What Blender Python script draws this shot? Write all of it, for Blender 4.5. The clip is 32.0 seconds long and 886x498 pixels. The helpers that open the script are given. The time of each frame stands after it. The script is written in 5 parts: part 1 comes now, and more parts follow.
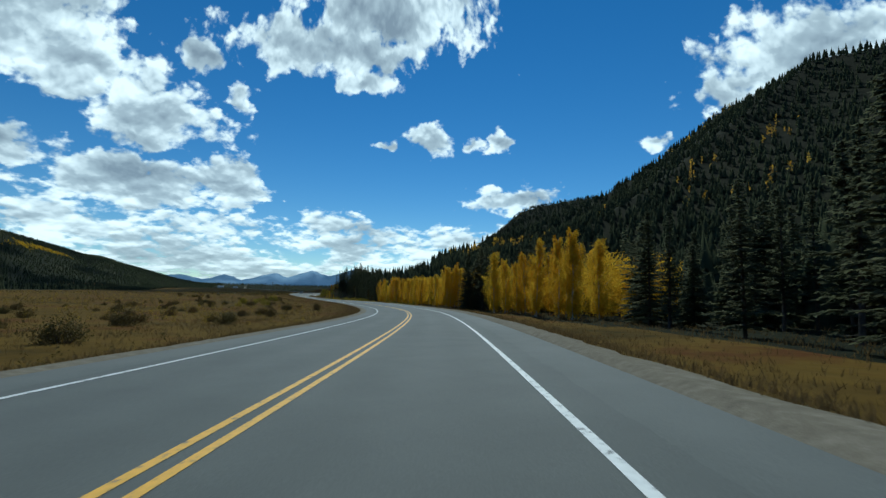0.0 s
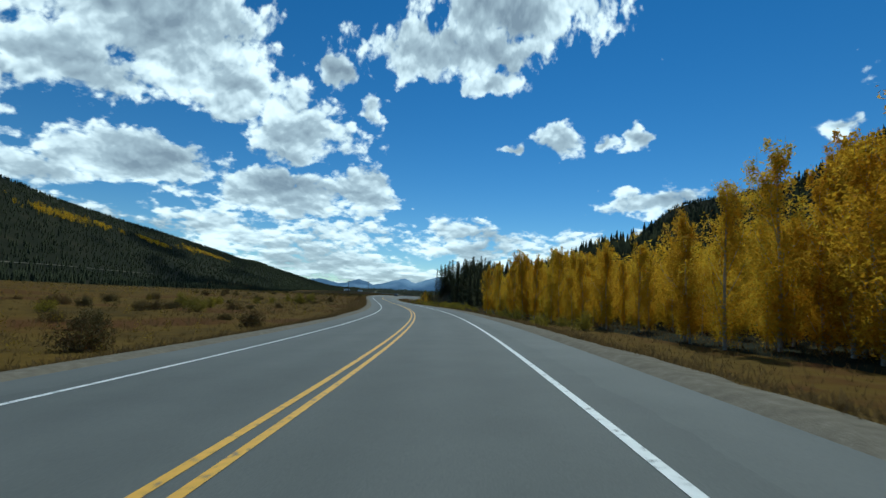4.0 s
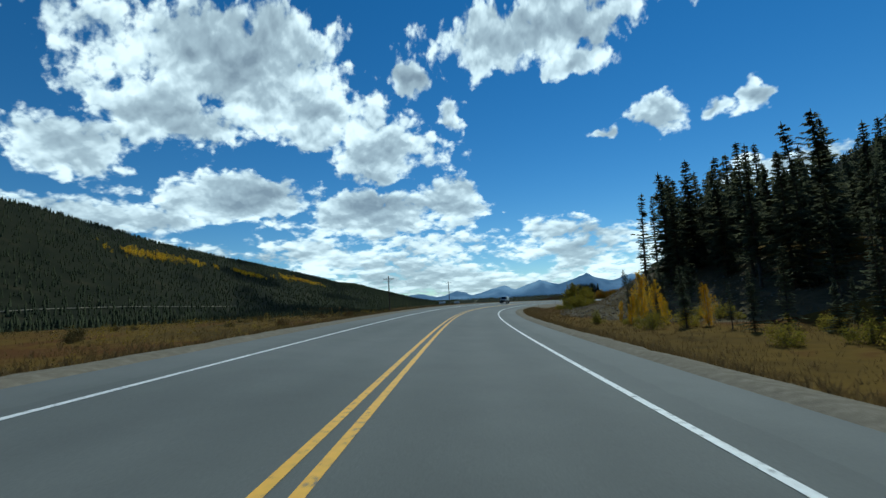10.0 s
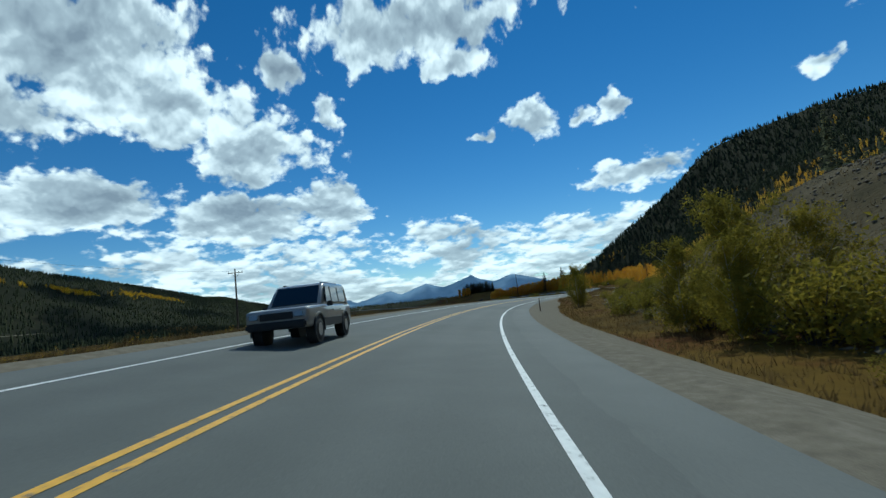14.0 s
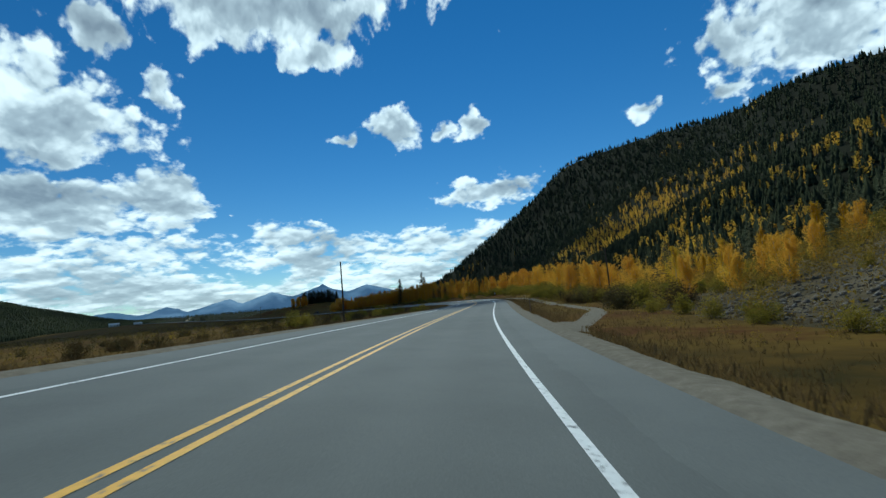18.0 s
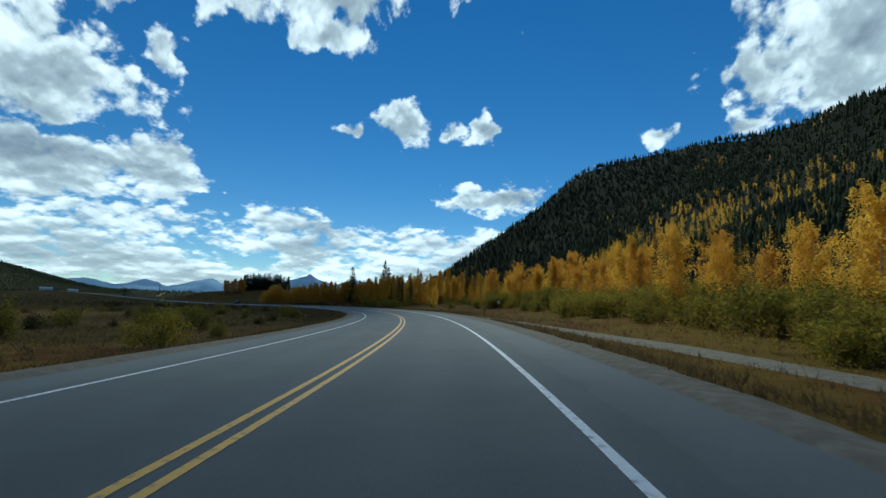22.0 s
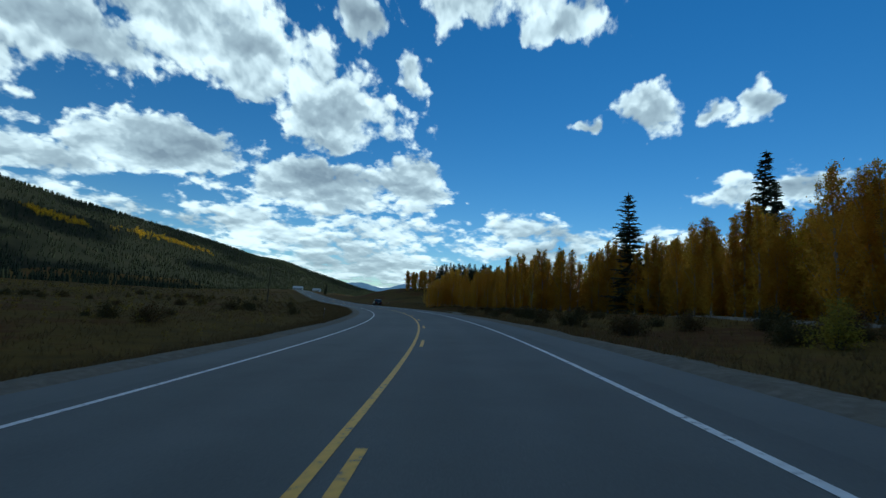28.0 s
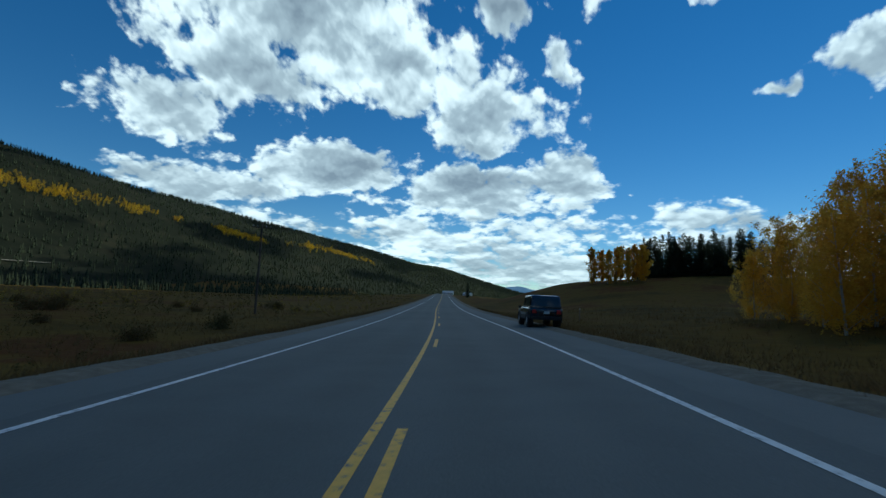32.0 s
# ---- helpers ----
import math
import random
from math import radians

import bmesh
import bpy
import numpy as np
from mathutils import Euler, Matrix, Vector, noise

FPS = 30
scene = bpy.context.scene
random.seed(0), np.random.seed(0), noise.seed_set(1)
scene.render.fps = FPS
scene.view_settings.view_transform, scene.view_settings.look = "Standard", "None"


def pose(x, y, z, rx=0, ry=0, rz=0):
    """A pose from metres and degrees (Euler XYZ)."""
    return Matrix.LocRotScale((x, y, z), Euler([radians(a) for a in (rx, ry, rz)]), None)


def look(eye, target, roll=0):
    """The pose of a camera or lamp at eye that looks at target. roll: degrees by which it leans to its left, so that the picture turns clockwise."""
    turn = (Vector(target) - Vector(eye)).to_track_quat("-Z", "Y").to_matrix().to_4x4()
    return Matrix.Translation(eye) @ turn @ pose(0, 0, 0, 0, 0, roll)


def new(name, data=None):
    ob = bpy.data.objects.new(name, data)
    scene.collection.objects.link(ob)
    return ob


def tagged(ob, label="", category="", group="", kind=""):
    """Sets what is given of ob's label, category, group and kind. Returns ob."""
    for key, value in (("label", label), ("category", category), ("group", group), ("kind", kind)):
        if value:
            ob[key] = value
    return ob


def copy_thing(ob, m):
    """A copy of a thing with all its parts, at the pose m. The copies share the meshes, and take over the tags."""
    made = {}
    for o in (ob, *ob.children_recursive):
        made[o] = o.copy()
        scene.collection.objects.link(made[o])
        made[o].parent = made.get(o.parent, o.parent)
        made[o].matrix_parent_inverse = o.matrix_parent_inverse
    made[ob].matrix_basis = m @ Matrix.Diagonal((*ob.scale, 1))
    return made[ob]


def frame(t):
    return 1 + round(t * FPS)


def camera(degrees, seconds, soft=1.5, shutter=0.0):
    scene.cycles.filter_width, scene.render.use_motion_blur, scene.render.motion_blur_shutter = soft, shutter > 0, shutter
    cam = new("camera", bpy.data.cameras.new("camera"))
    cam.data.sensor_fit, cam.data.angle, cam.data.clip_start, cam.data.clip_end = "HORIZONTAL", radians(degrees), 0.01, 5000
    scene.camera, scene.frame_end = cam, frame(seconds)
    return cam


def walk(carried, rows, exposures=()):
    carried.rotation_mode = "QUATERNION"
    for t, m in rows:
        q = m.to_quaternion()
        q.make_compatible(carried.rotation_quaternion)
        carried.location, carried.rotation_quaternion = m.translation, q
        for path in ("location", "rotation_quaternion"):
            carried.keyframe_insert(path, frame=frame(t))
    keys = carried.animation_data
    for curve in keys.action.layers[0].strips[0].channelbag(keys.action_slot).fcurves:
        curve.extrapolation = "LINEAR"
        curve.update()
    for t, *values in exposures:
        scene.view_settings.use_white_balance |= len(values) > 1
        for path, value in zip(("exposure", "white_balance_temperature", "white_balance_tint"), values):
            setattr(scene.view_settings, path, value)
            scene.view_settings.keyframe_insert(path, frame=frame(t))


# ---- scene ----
DEG = 85.4
cam = camera(DEG, 32.0, soft=1.4, shutter=0.06)

# ---- the drive: seconds, x, y, z, heading to the left, tilt up, lean to the right (degrees) ----
ROWS = (
    (0.0, 0.00, 0.00, 1.38, -20.62, 5.44, -1.11),
    (0.5, 5.32, 13.22, 1.17, -18.82, 5.57, -1.17),
    (1.0, 10.20, 26.61, 0.97, -16.95, 5.66, -1.89),
    (1.5, 14.64, 40.15, 0.77, -15.03, 5.54, -2.28),
    (2.0, 18.61, 53.83, 0.56, -12.91, 5.39, -2.43),
    (2.5, 22.11, 67.65, 0.35, -10.95, 5.43, -3.01),
    (3.0, 25.15, 81.57, 0.15, -9.24, 5.47, -3.22),
    (3.5, 27.75, 95.58, -0.02, -7.48, 5.69, -2.85),
    (4.0, 29.89, 109.66, -0.17, -5.52, 5.89, -2.65),
    (4.5, 31.56, 123.81, -0.28, -3.51, 6.03, -2.68),
    (5.0, 32.77, 138.01, -0.36, -1.62, 6.11, -2.75),
    (5.5, 33.55, 152.24, -0.42, -0.06, 6.16, -2.69),
    (6.0, 33.96, 166.48, -0.47, 1.20, 6.23, -2.37),
    (6.5, 33.99, 180.73, -0.52, 2.83, 6.32, -2.01),
    (7.0, 33.65, 194.98, -0.56, 4.54, 6.09, -1.69),
    (7.5, 33.01, 209.22, -0.60, 5.52, 6.19, -1.06),
    (8.0, 32.18, 223.44, -0.62, 5.94, 6.28, -0.30),
    (8.5, 31.26, 237.66, -0.62, 6.06, 6.46, 0.92),
    (9.0, 30.32, 251.88, -0.59, 6.04, 6.62, 1.86),
    (9.5, 29.39, 266.10, -0.52, 5.81, 6.72, 2.17),
    (10.0, 28.51, 280.32, -0.42, 5.79, 6.96, 2.93),
    (10.5, 27.74, 294.55, -0.30, 5.37, 7.00, 3.59),
    (11.0, 27.20, 308.79, -0.16, 3.89, 7.07, 3.61),
    (11.5, 27.03, 323.04, -0.01, 2.19, 7.05, 4.09),
    (12.0, 27.34, 337.29, 0.13, -0.00, 7.05, 5.02),
    (12.5, 28.17, 351.51, 0.25, -2.32, 6.89, 5.75),
    (13.0, 29.52, 365.70, 0.36, -4.35, 6.83, 5.73),
    (13.5, 31.36, 379.83, 0.44, -6.22, 6.63, 6.45),
    (14.0, 33.67, 393.89, 0.52, -7.98, 6.60, 6.28),
    (14.5, 36.44, 407.86, 0.59, -9.97, 6.76, 5.86),
    (15.0, 39.71, 421.73, 0.67, -12.02, 6.87, 5.52),
    (15.5, 43.51, 435.47, 0.74, -14.31, 6.71, 5.61),
    (16.0, 47.87, 449.03, 0.79, -16.81, 6.53, 5.65),
    (16.5, 52.80, 462.40, 0.81, -19.34, 6.41, 5.55),
    (17.0, 58.27, 475.56, 0.82, -21.67, 6.33, 5.39),
    (17.5, 64.21, 488.51, 0.80, -23.59, 6.28, 5.24),
    (18.0, 70.56, 501.27, 0.78, -25.07, 6.25, 5.14),
    (18.5, 77.22, 513.86, 0.77, -26.55, 6.26, 4.79),
    (19.0, 84.13, 526.33, 0.78, -27.42, 6.52, 3.71),
    (19.5, 91.21, 538.69, 0.81, -28.02, 6.64, 2.51),
    (20.0, 98.41, 550.99, 0.86, -28.42, 6.62, 1.73),
    (20.5, 105.67, 563.25, 0.94, -28.65, 6.79, 1.00),
    (21.0, 112.92, 575.52, 1.04, -28.55, 6.82, -0.18),
    (21.5, 120.04, 587.86, 1.16, -27.84, 7.18, -1.18),
    (22.0, 126.84, 600.38, 1.29, -25.53, 6.95, -1.69),
    (22.5, 133.17, 613.15, 1.40, -23.02, 6.91, -2.13),
    (23.0, 138.93, 626.19, 1.48, -20.24, 6.64, -2.88),
    (23.5, 144.09, 639.47, 1.54, -17.72, 6.52, -3.49),
    (24.0, 148.66, 652.96, 1.56, -15.20, 6.40, -3.67),
    (24.5, 152.69, 666.63, 1.57, -13.02, 6.38, -3.80),
    (25.0, 156.18, 680.44, 1.58, -10.96, 6.39, -3.86),
    (25.5, 159.17, 694.38, 1.57, -8.87, 6.40, -3.86),
    (26.0, 161.63, 708.41, 1.57, -6.72, 6.39, -3.88),
    (26.5, 163.55, 722.53, 1.57, -4.44, 6.33, -3.97),
    (27.0, 164.91, 736.71, 1.56, -2.07, 6.29, -4.09),
    (27.5, 165.68, 750.94, 1.57, 0.23, 6.54, -3.99),
    (28.0, 165.88, 765.19, 1.58, 2.61, 6.57, -3.90),
    (28.5, 165.49, 779.43, 1.58, 4.88, 6.31, -3.94),
    (29.0, 164.51, 793.65, 1.56, 7.28, 6.21, -3.52),
    (29.5, 162.92, 807.81, 1.52, 9.88, 6.24, -3.17),
    (30.0, 160.70, 821.88, 1.48, 12.48, 6.11, -3.47),
    (30.5, 157.88, 835.85, 1.43, 14.82, 6.29, -3.49),
    (31.0, 154.50, 849.69, 1.37, 17.20, 6.02, -3.18),
    (31.5, 150.58, 863.39, 1.31, 19.31, 6.14, -2.78),
    (32.0, 146.17, 876.94, 1.23, 21.21, 6.06, -2.55),
)


def stance(row):
    """The camera's pose from place, heading, tilt and lean."""
    _, x, y, z, yaw, tilt, lean = row
    return Matrix.Translation((x, y, z)) @ Euler((0, 0, radians(yaw))).to_matrix().to_4x4() @ \
        Euler((radians(90 + tilt), 0, 0)).to_matrix().to_4x4() @ Euler((0, 0, radians(-lean))).to_matrix().to_4x4()


walk(cam, [(r[0], stance(r)) for r in ROWS], exposures=((0.0, -0.38, 5600, -10), (32.0, -0.38, 5600, -10)))

# ---- daylight ----
SUN_AZ, SUN_EL = 25.0, 48.0          # degrees to the right of +y, and above the horizon
world = bpy.data.worlds.new("world")
scene.world = world
world.use_nodes = True
wn = world.node_tree.nodes
sky = wn.new("ShaderNodeTexSky")
sky.sky_type = 'NISHITA'
sky.sun_disc = False
sky.sun_elevation, sky.sun_rotation = radians(SUN_EL), radians(SUN_AZ)
sky.altitude, sky.air_density, sky.dust_density, sky.ozone_density = 1500, 1.0, 0.0, 2.0
wn["Background"].inputs["Strength"].default_value = 0.10
deep = wn.new("ShaderNodeHueSaturation")     # clear mountain air
deep.inputs["Saturation"].default_value = 1.31
deep.inputs["Hue"].default_value = 0.503
world.node_tree.links.new(sky.outputs[0], deep.inputs["Color"])
world.node_tree.links.new(deep.outputs[0], wn["Background"].inputs["Color"])

sun = new("sun", bpy.data.lights.new("sun", 'SUN'))
sun.data.energy, sun.data.angle, sun.data.color = 3.6, radians(0.5), (1.0, 0.94, 0.85)
sun_dir = Vector((math.sin(radians(SUN_AZ)) * math.cos(radians(SUN_EL)), math.cos(radians(SUN_AZ)) * math.cos(radians(SUN_EL)), math.sin(radians(SUN_EL))))
sun.matrix_world = look(sun_dir * 200, (0, 0, 0))


# ---- materials ----
def material(name):
    m = bpy.data.materials.new(name)
    m.use_nodes = True
    return m, m.node_tree.nodes, m.node_tree.links, m.node_tree.nodes["Principled BSDF"]


def ramp(n, stops):
    r = n.new("ShaderNodeValToRGB")
    while len(r.color_ramp.elements) < len(stops):
        r.color_ramp.elements.new(0.5)
    for e, (p, c) in zip(r.color_ramp.elements, stops):
        e.position, e.color = p, (*c, 1)
    return r


def rough_ground(name, scale, stops, roughness=0.95, fine=8.0, bump=0.3, dist=0.05, patch=None):
    """A matt surface whose colour varies at two scales, with relief."""
    m, n, l, p = material(name)
    tc = n.new("ShaderNodeNewGeometry")
    a, b = n.new("ShaderNodeTexNoise"), n.new("ShaderNodeTexNoise")
    a.inputs["Scale"].default_value, a.inputs["Detail"].default_value = scale, 6
    b.inputs["Scale"].default_value, b.inputs["Detail"].default_value = scale * fine, 4
    for t in (a, b):
        l.new(tc.outputs["Position"], t.inputs["Vector"])
    mix = n.new("ShaderNodeMath")
    mix.operation = 'MULTIPLY_ADD'
    mix.inputs[1].default_value = 0.45
    l.new(b.outputs[0], mix.inputs[0])
    sub = n.new("ShaderNodeMath")
    sub.operation = 'MULTIPLY_ADD'
    sub.inputs[1].default_value, sub.inputs[2].default_value = 1.3, -0.37
    l.new(a.outputs[0], sub.inputs[0])
    l.new(sub.outputs[0], mix.inputs[2])
    r = ramp(n, stops)
    l.new(mix.outputs[0], r.inputs[0])
    l.new(r.outputs[0], p.inputs["Base Color"])
    p.inputs["Roughness"].default_value = roughness
    p.inputs["Specular IOR Level"].default_value = 0.2 if roughness < 0.9 else 0.03
    bp = n.new("ShaderNodeBump")
    bp.inputs["Strength"].default_value, bp.inputs["Distance"].default_value = bump, dist
    l.new(b.outputs[0], bp.inputs["Height"])
    l.new(bp.outputs[0], p.inputs["Normal"])
    return m


def leafy(name, stops, translucent=0.35, per="Random Per Island", gloss=0.12):
    """Foliage: colour by leaf clump, with light shining through."""
    m, n, l, p = material(name)
    g = n.new("ShaderNodeNewGeometry")
    oi = n.new("ShaderNodeObjectInfo")
    add = n.new("ShaderNodeMath")
    add.operation = 'MULTIPLY_ADD'
    add.inputs[1].default_value = 0.45
    l.new(oi.outputs["Random"], add.inputs[0])
    sc = n.new("ShaderNodeMath")
    sc.operation = 'MULTIPLY'
    sc.inputs[1].default_value = 0.55
    l.new(g.outputs[per], sc.inputs[0])
    l.new(sc.outputs[0], add.inputs[2])
    r = ramp(n, stops)
    l.new(add.outputs[0], r.inputs[0])
    l.new(r.outputs[0], p.inputs["Base Color"])
    p.inputs["Roughness"].default_value = 0.8
    p.inputs["Specular IOR Level"].default_value = gloss
    tr = n.new("ShaderNodeBsdfTranslucent")
    l.new(r.outputs[0], tr.inputs["Color"])
    mx = n.new("ShaderNodeMixShader")
    mx.inputs[0].default_value = translucent
    l.new(p.outputs[0], mx.inputs[1])
    l.new(tr.outputs[0], mx.inputs[2])
    l.new(mx.outputs[0], n["Material Output"].inputs["Surface"])
    return m


def plain(name, colour, roughness=0.6, metal=0.0, scale=12.0, vary=0.12, coat=0.0):
    m, n, l, p = material(name)
    g = n.new("ShaderNodeTexCoord")
    t = n.new("ShaderNodeTexNoise")
    t.inputs["Scale"].default_value, t.inputs["Detail"].default_value = scale, 5
    l.new(g.outputs["Object"], t.inputs["Vector"])
    r = ramp(n, ((0.3, [c * (1 - vary) for c in colour]), (0.7, [min(1, c * (1 + vary)) for c in colour])))
    l.new(t.outputs[0], r.inputs[0])
    l.new(r.outputs[0], p.inputs["Base Color"])
    p.inputs["Roughness"].default_value, p.inputs["Metallic"].default_value = roughness, metal
    p.inputs["Coat Weight"].default_value = coat
    return m


def painted_line(name, colour):
    """Road paint: worn through to the asphalt in specks."""
    m, n, l, p = material(name)
    g = n.new("ShaderNodeNewGeometry")
    t = n.new("ShaderNodeTexNoise")
    t.inputs["Scale"].default_value, t.inputs["Detail"].default_value = 9.0, 8
    l.new(g.outputs["Position"], t.inputs["Vector"])
    r = ramp(n, ((0.30, (0.12, 0.12, 0.115)), (0.42, [c * 0.85 for c in colour]), (0.7, colour)))
    l.new(t.outputs[0], r.inputs[0])
    l.new(r.outputs[0], p.inputs["Base Color"])
    p.inputs["Roughness"].default_value = 0.6
    return m


GRAVEL = rough_ground("gravel", 4.0, ((0.2, (0.145, 0.125, 0.093)), (0.55, (0.19, 0.165, 0.125)), (0.85, (0.245, 0.215, 0.168))), 0.95, 8.0, 0.6, 0.03)
WHITE_LINE = painted_line("white_road_paint", (0.75, 0.75, 0.73))
YELLOW_LINE = painted_line("yellow_road_paint", (0.80, 0.43, 0.035))
MEADOW = rough_ground("autumn_meadow", 0.05, ((0.15, (0.022, 0.022, 0.008)), (0.36, (0.085, 0.052, 0.012)), (0.52, (0.12, 0.074, 0.015)), (0.68, (0.085, 0.034, 0.011)), (0.9, (0.145, 0.095, 0.025))), 1.0, 14.0, 0.6, 0.2)
FOREST_FLOOR = rough_ground("forest_floor", 0.02, ((0.3, (0.014, 0.016, 0.009)), (0.6, (0.022, 0.023, 0.013)), (0.85, (0.040, 0.034, 0.018))), 1.0, 10.0, 0.6, 0.5)
SCREE = rough_ground("scree", 0.12, ((0.2, (0.05, 0.042, 0.022)), (0.45, (0.085, 0.066, 0.036)), (0.8, (0.135, 0.108, 0.068))), 1.0, 16.0, 0.8, 0.15)
PINE = leafy("pine_needles", ((0.0, (0.085, 0.092, 0.056)), (0.5, (0.118, 0.124, 0.072)), (1.0, (0.150, 0.148, 0.086))), 0.6, gloss=0.03)
PINE_FAR = leafy("far_pine_needles", ((0.0, (0.036, 0.043, 0.026)), (0.5, (0.056, 0.062, 0.034)), (1.0, (0.085, 0.085, 0.044))), 0.16, gloss=0.0)
ASPEN_ORANGE = leafy("orange_aspen_leaves", ((0.0, (0.56, 0.27, 0.040)), (0.45, (0.76, 0.43, 0.055)), (1.0, (0.86, 0.58, 0.075))), 0.60)
ASPEN_LEAF = leafy("aspen_leaves", ((0.0, (0.40, 0.20, 0.012)), (0.4, (0.64, 0.37, 0.022)), (0.75, (0.76, 0.52, 0.04)), (1.0, (0.46, 0.41, 0.06))), 0.5)
SHRUB_LEAF = leafy("shrub_leaves", ((0.0, (0.13, 0.12, 0.020)), (0.5, (0.26, 0.215, 0.030)), (1.0, (0.42, 0.31, 0.042))), 0.45)
WILLOW_LEAF = leafy("willow_leaves", ((0.0, (0.05, 0.05, 0.018)), (0.5, (0.11, 0.085, 0.03)), (1.0, (0.15, 0.07, 0.03))), 0.3)
GRASS_BLADE = leafy("dry_grass", ((0.0, (0.085, 0.059, 0.024)), (0.5, (0.140, 0.092, 0.037)), (1.0, (0.215, 0.148, 0.066))), 0.45)
BARK = plain("pine_bark", (0.07, 0.055, 0.042), 0.95, 0, 6, 0.4)
ASPEN_BARK = plain("aspen_bark", (0.42, 0.40, 0.33), 0.85, 0, 5, 0.35)
BRUSH_LEAF = leafy("meadow_brush_leaves", ((0.0, (0.10, 0.08, 0.02)), (0.4, (0.24, 0.16, 0.03)), (0.7, (0.36, 0.25, 0.04)), (1.0, (0.26, 0.11, 0.03))), 0.45)
ROCK = rough_ground("grey_rock", 1.2, ((0.25, (0.105, 0.090, 0.070)), (0.55, (0.175, 0.150, 0.120)), (0.8, (0.29, 0.26, 0.215))), 0.95, 8.0, 0.6, 0.05)
POLE_WOOD = plain("weathered_pole_wood", (0.10, 0.075, 0.055), 0.9, 0, 3, 0.3)
STEEL = plain("rusty_steel", (0.16, 0.11, 0.08), 0.7, 0.3, 20, 0.3)

# ---- the road's centre line: x, y, z and bank (degrees, right side low) ----
STATIONS = (
    (-25.0, -55.0, 0.90, 0.0),
    (-2.2, 0.9, -0.05, -1.1),
    (16.4, 54.4, -0.92, -2.5),
    (27.8, 109.9, -1.65, -2.8),
    (32.1, 166.5, -1.93, -2.3),
    (30.6, 223.3, -2.00, -0.1),
    (27.1, 280.2, -1.74, 2.9),
    (25.0, 337.4, -1.06, 4.9),
    (30.6, 394.4, -0.53, 6.1),
    (45.1, 450.0, -0.30, 5.6),
    (68.0, 502.6, -0.35, 4.9),
    (96.1, 552.4, -0.43, 1.7),
    (124.7, 601.5, -0.16, -1.6),
    (146.9, 653.5, 0.07, -3.6),
    (160.3, 708.6, 0.10, -3.9),
    (164.9, 765.2, 0.13, -3.9),
    (159.9, 821.7, 0.06, -3.4),
    (145.5, 876.7, -0.18, -2.5),
    (124.0, 933.0, -0.3, -1.2),
    (102.0, 990.0, 0.3, 0.0),
    (20.0, 1205.0, 5.0, 0.0),
    (-75.0, 1450.0, 9.0, 0.0),
)


def spline(xs, ys):
    """A natural cubic spline through the points, as a function; straight beyond its ends."""
    xs, ys = np.array(xs, float), np.array(ys, float)
    n, h = len(xs), np.diff(np.array(xs, float))
    a, b = np.eye(n), np.zeros(n)
    for i in range(1, n - 1):
        a[i, i - 1:i + 2] = h[i - 1], 2 * (h[i - 1] + h[i]), h[i]
        b[i] = 6 * ((ys[i + 1] - ys[i]) / h[i] - (ys[i] - ys[i - 1]) / h[i - 1])
    m = np.linalg.solve(a, b)

    def f(q):
        q = np.asarray(q, float)
        c = np.clip(q, xs[0], xs[-1])
        k = np.clip(np.searchsorted(xs, c) - 1, 0, n - 2)
        d, w = c - xs[k], h[k]
        v = ys[k] + d * ((ys[k + 1] - ys[k]) / w - w * (2 * m[k] + m[k + 1]) / 6) + d * d * m[k] / 2 + d ** 3 * (m[k + 1] - m[k]) / (6 * w)
        s0 = (ys[1] - ys[0]) / h[0]
        s1 = (ys[-1] - ys[-2]) / h[-1]
        return v + np.where(q < xs[0], (q - xs[0]) * s0, 0) + np.where(q > xs[-1], (q - xs[-1]) * s1, 0)
    return f


SY = [s[1] for s in STATIONS]
road_x, road_z0 = spline(SY, [s[0] for s in STATIONS]), spline(SY, [s[2] for s in STATIONS])
road_bank0 = spline(SY, [s[3] for s in STATIONS])


def road_z(y):
    return road_z0(np.clip(y, SY[0], SY[-1]))


def road_bank(y):
    return np.tan(np.radians(road_bank0(np.clip(y, SY[0], SY[-1]))))


def road_slope(y):
    return (road_x(np.asarray(y) + 0.5) - road_x(np.asarray(y) - 0.5))


def smooth(a, b, x):
    t = np.clip((np.asarray(x, float) - a) / (b - a), 0, 1)
    return t * t * (3 - 2 * t)


def wave(x, y, k, seed=0.0):
    """Cheap smooth unevenness between -1 and 1."""
    return (np.sin(x * k + 1.7 * np.sin(y * k * 0.83 + seed)) + np.sin(y * k * 1.13 + 1.3 * np.sin(x * k * 0.71 + seed * 2)) + np.sin((x + y) * k * 0.57 + seed)) / 3


TOE = spline((-400, 100, 200, 300, 330, 380, 450, 520, 600, 700, 800, 900, 1100, 1700), (50, 45, 50, 36, 20, 15, 17, 21, 40, 60, 80, 110, 240, 300))
CUT = spline((-400, 290, 330, 380, 450, 520, 580, 1700), (0, 0, 7, 11, 12, 5, 0, 0))
CREST = spline((-600, 0, 400, 700, 940, 1080, 1165, 1250, 1340, 1420, 1485, 1590, 1700, 2400), (250, 264, 240, 205, 264, 283, 292, 293, 262, 118, 112, 42, 3, 0))


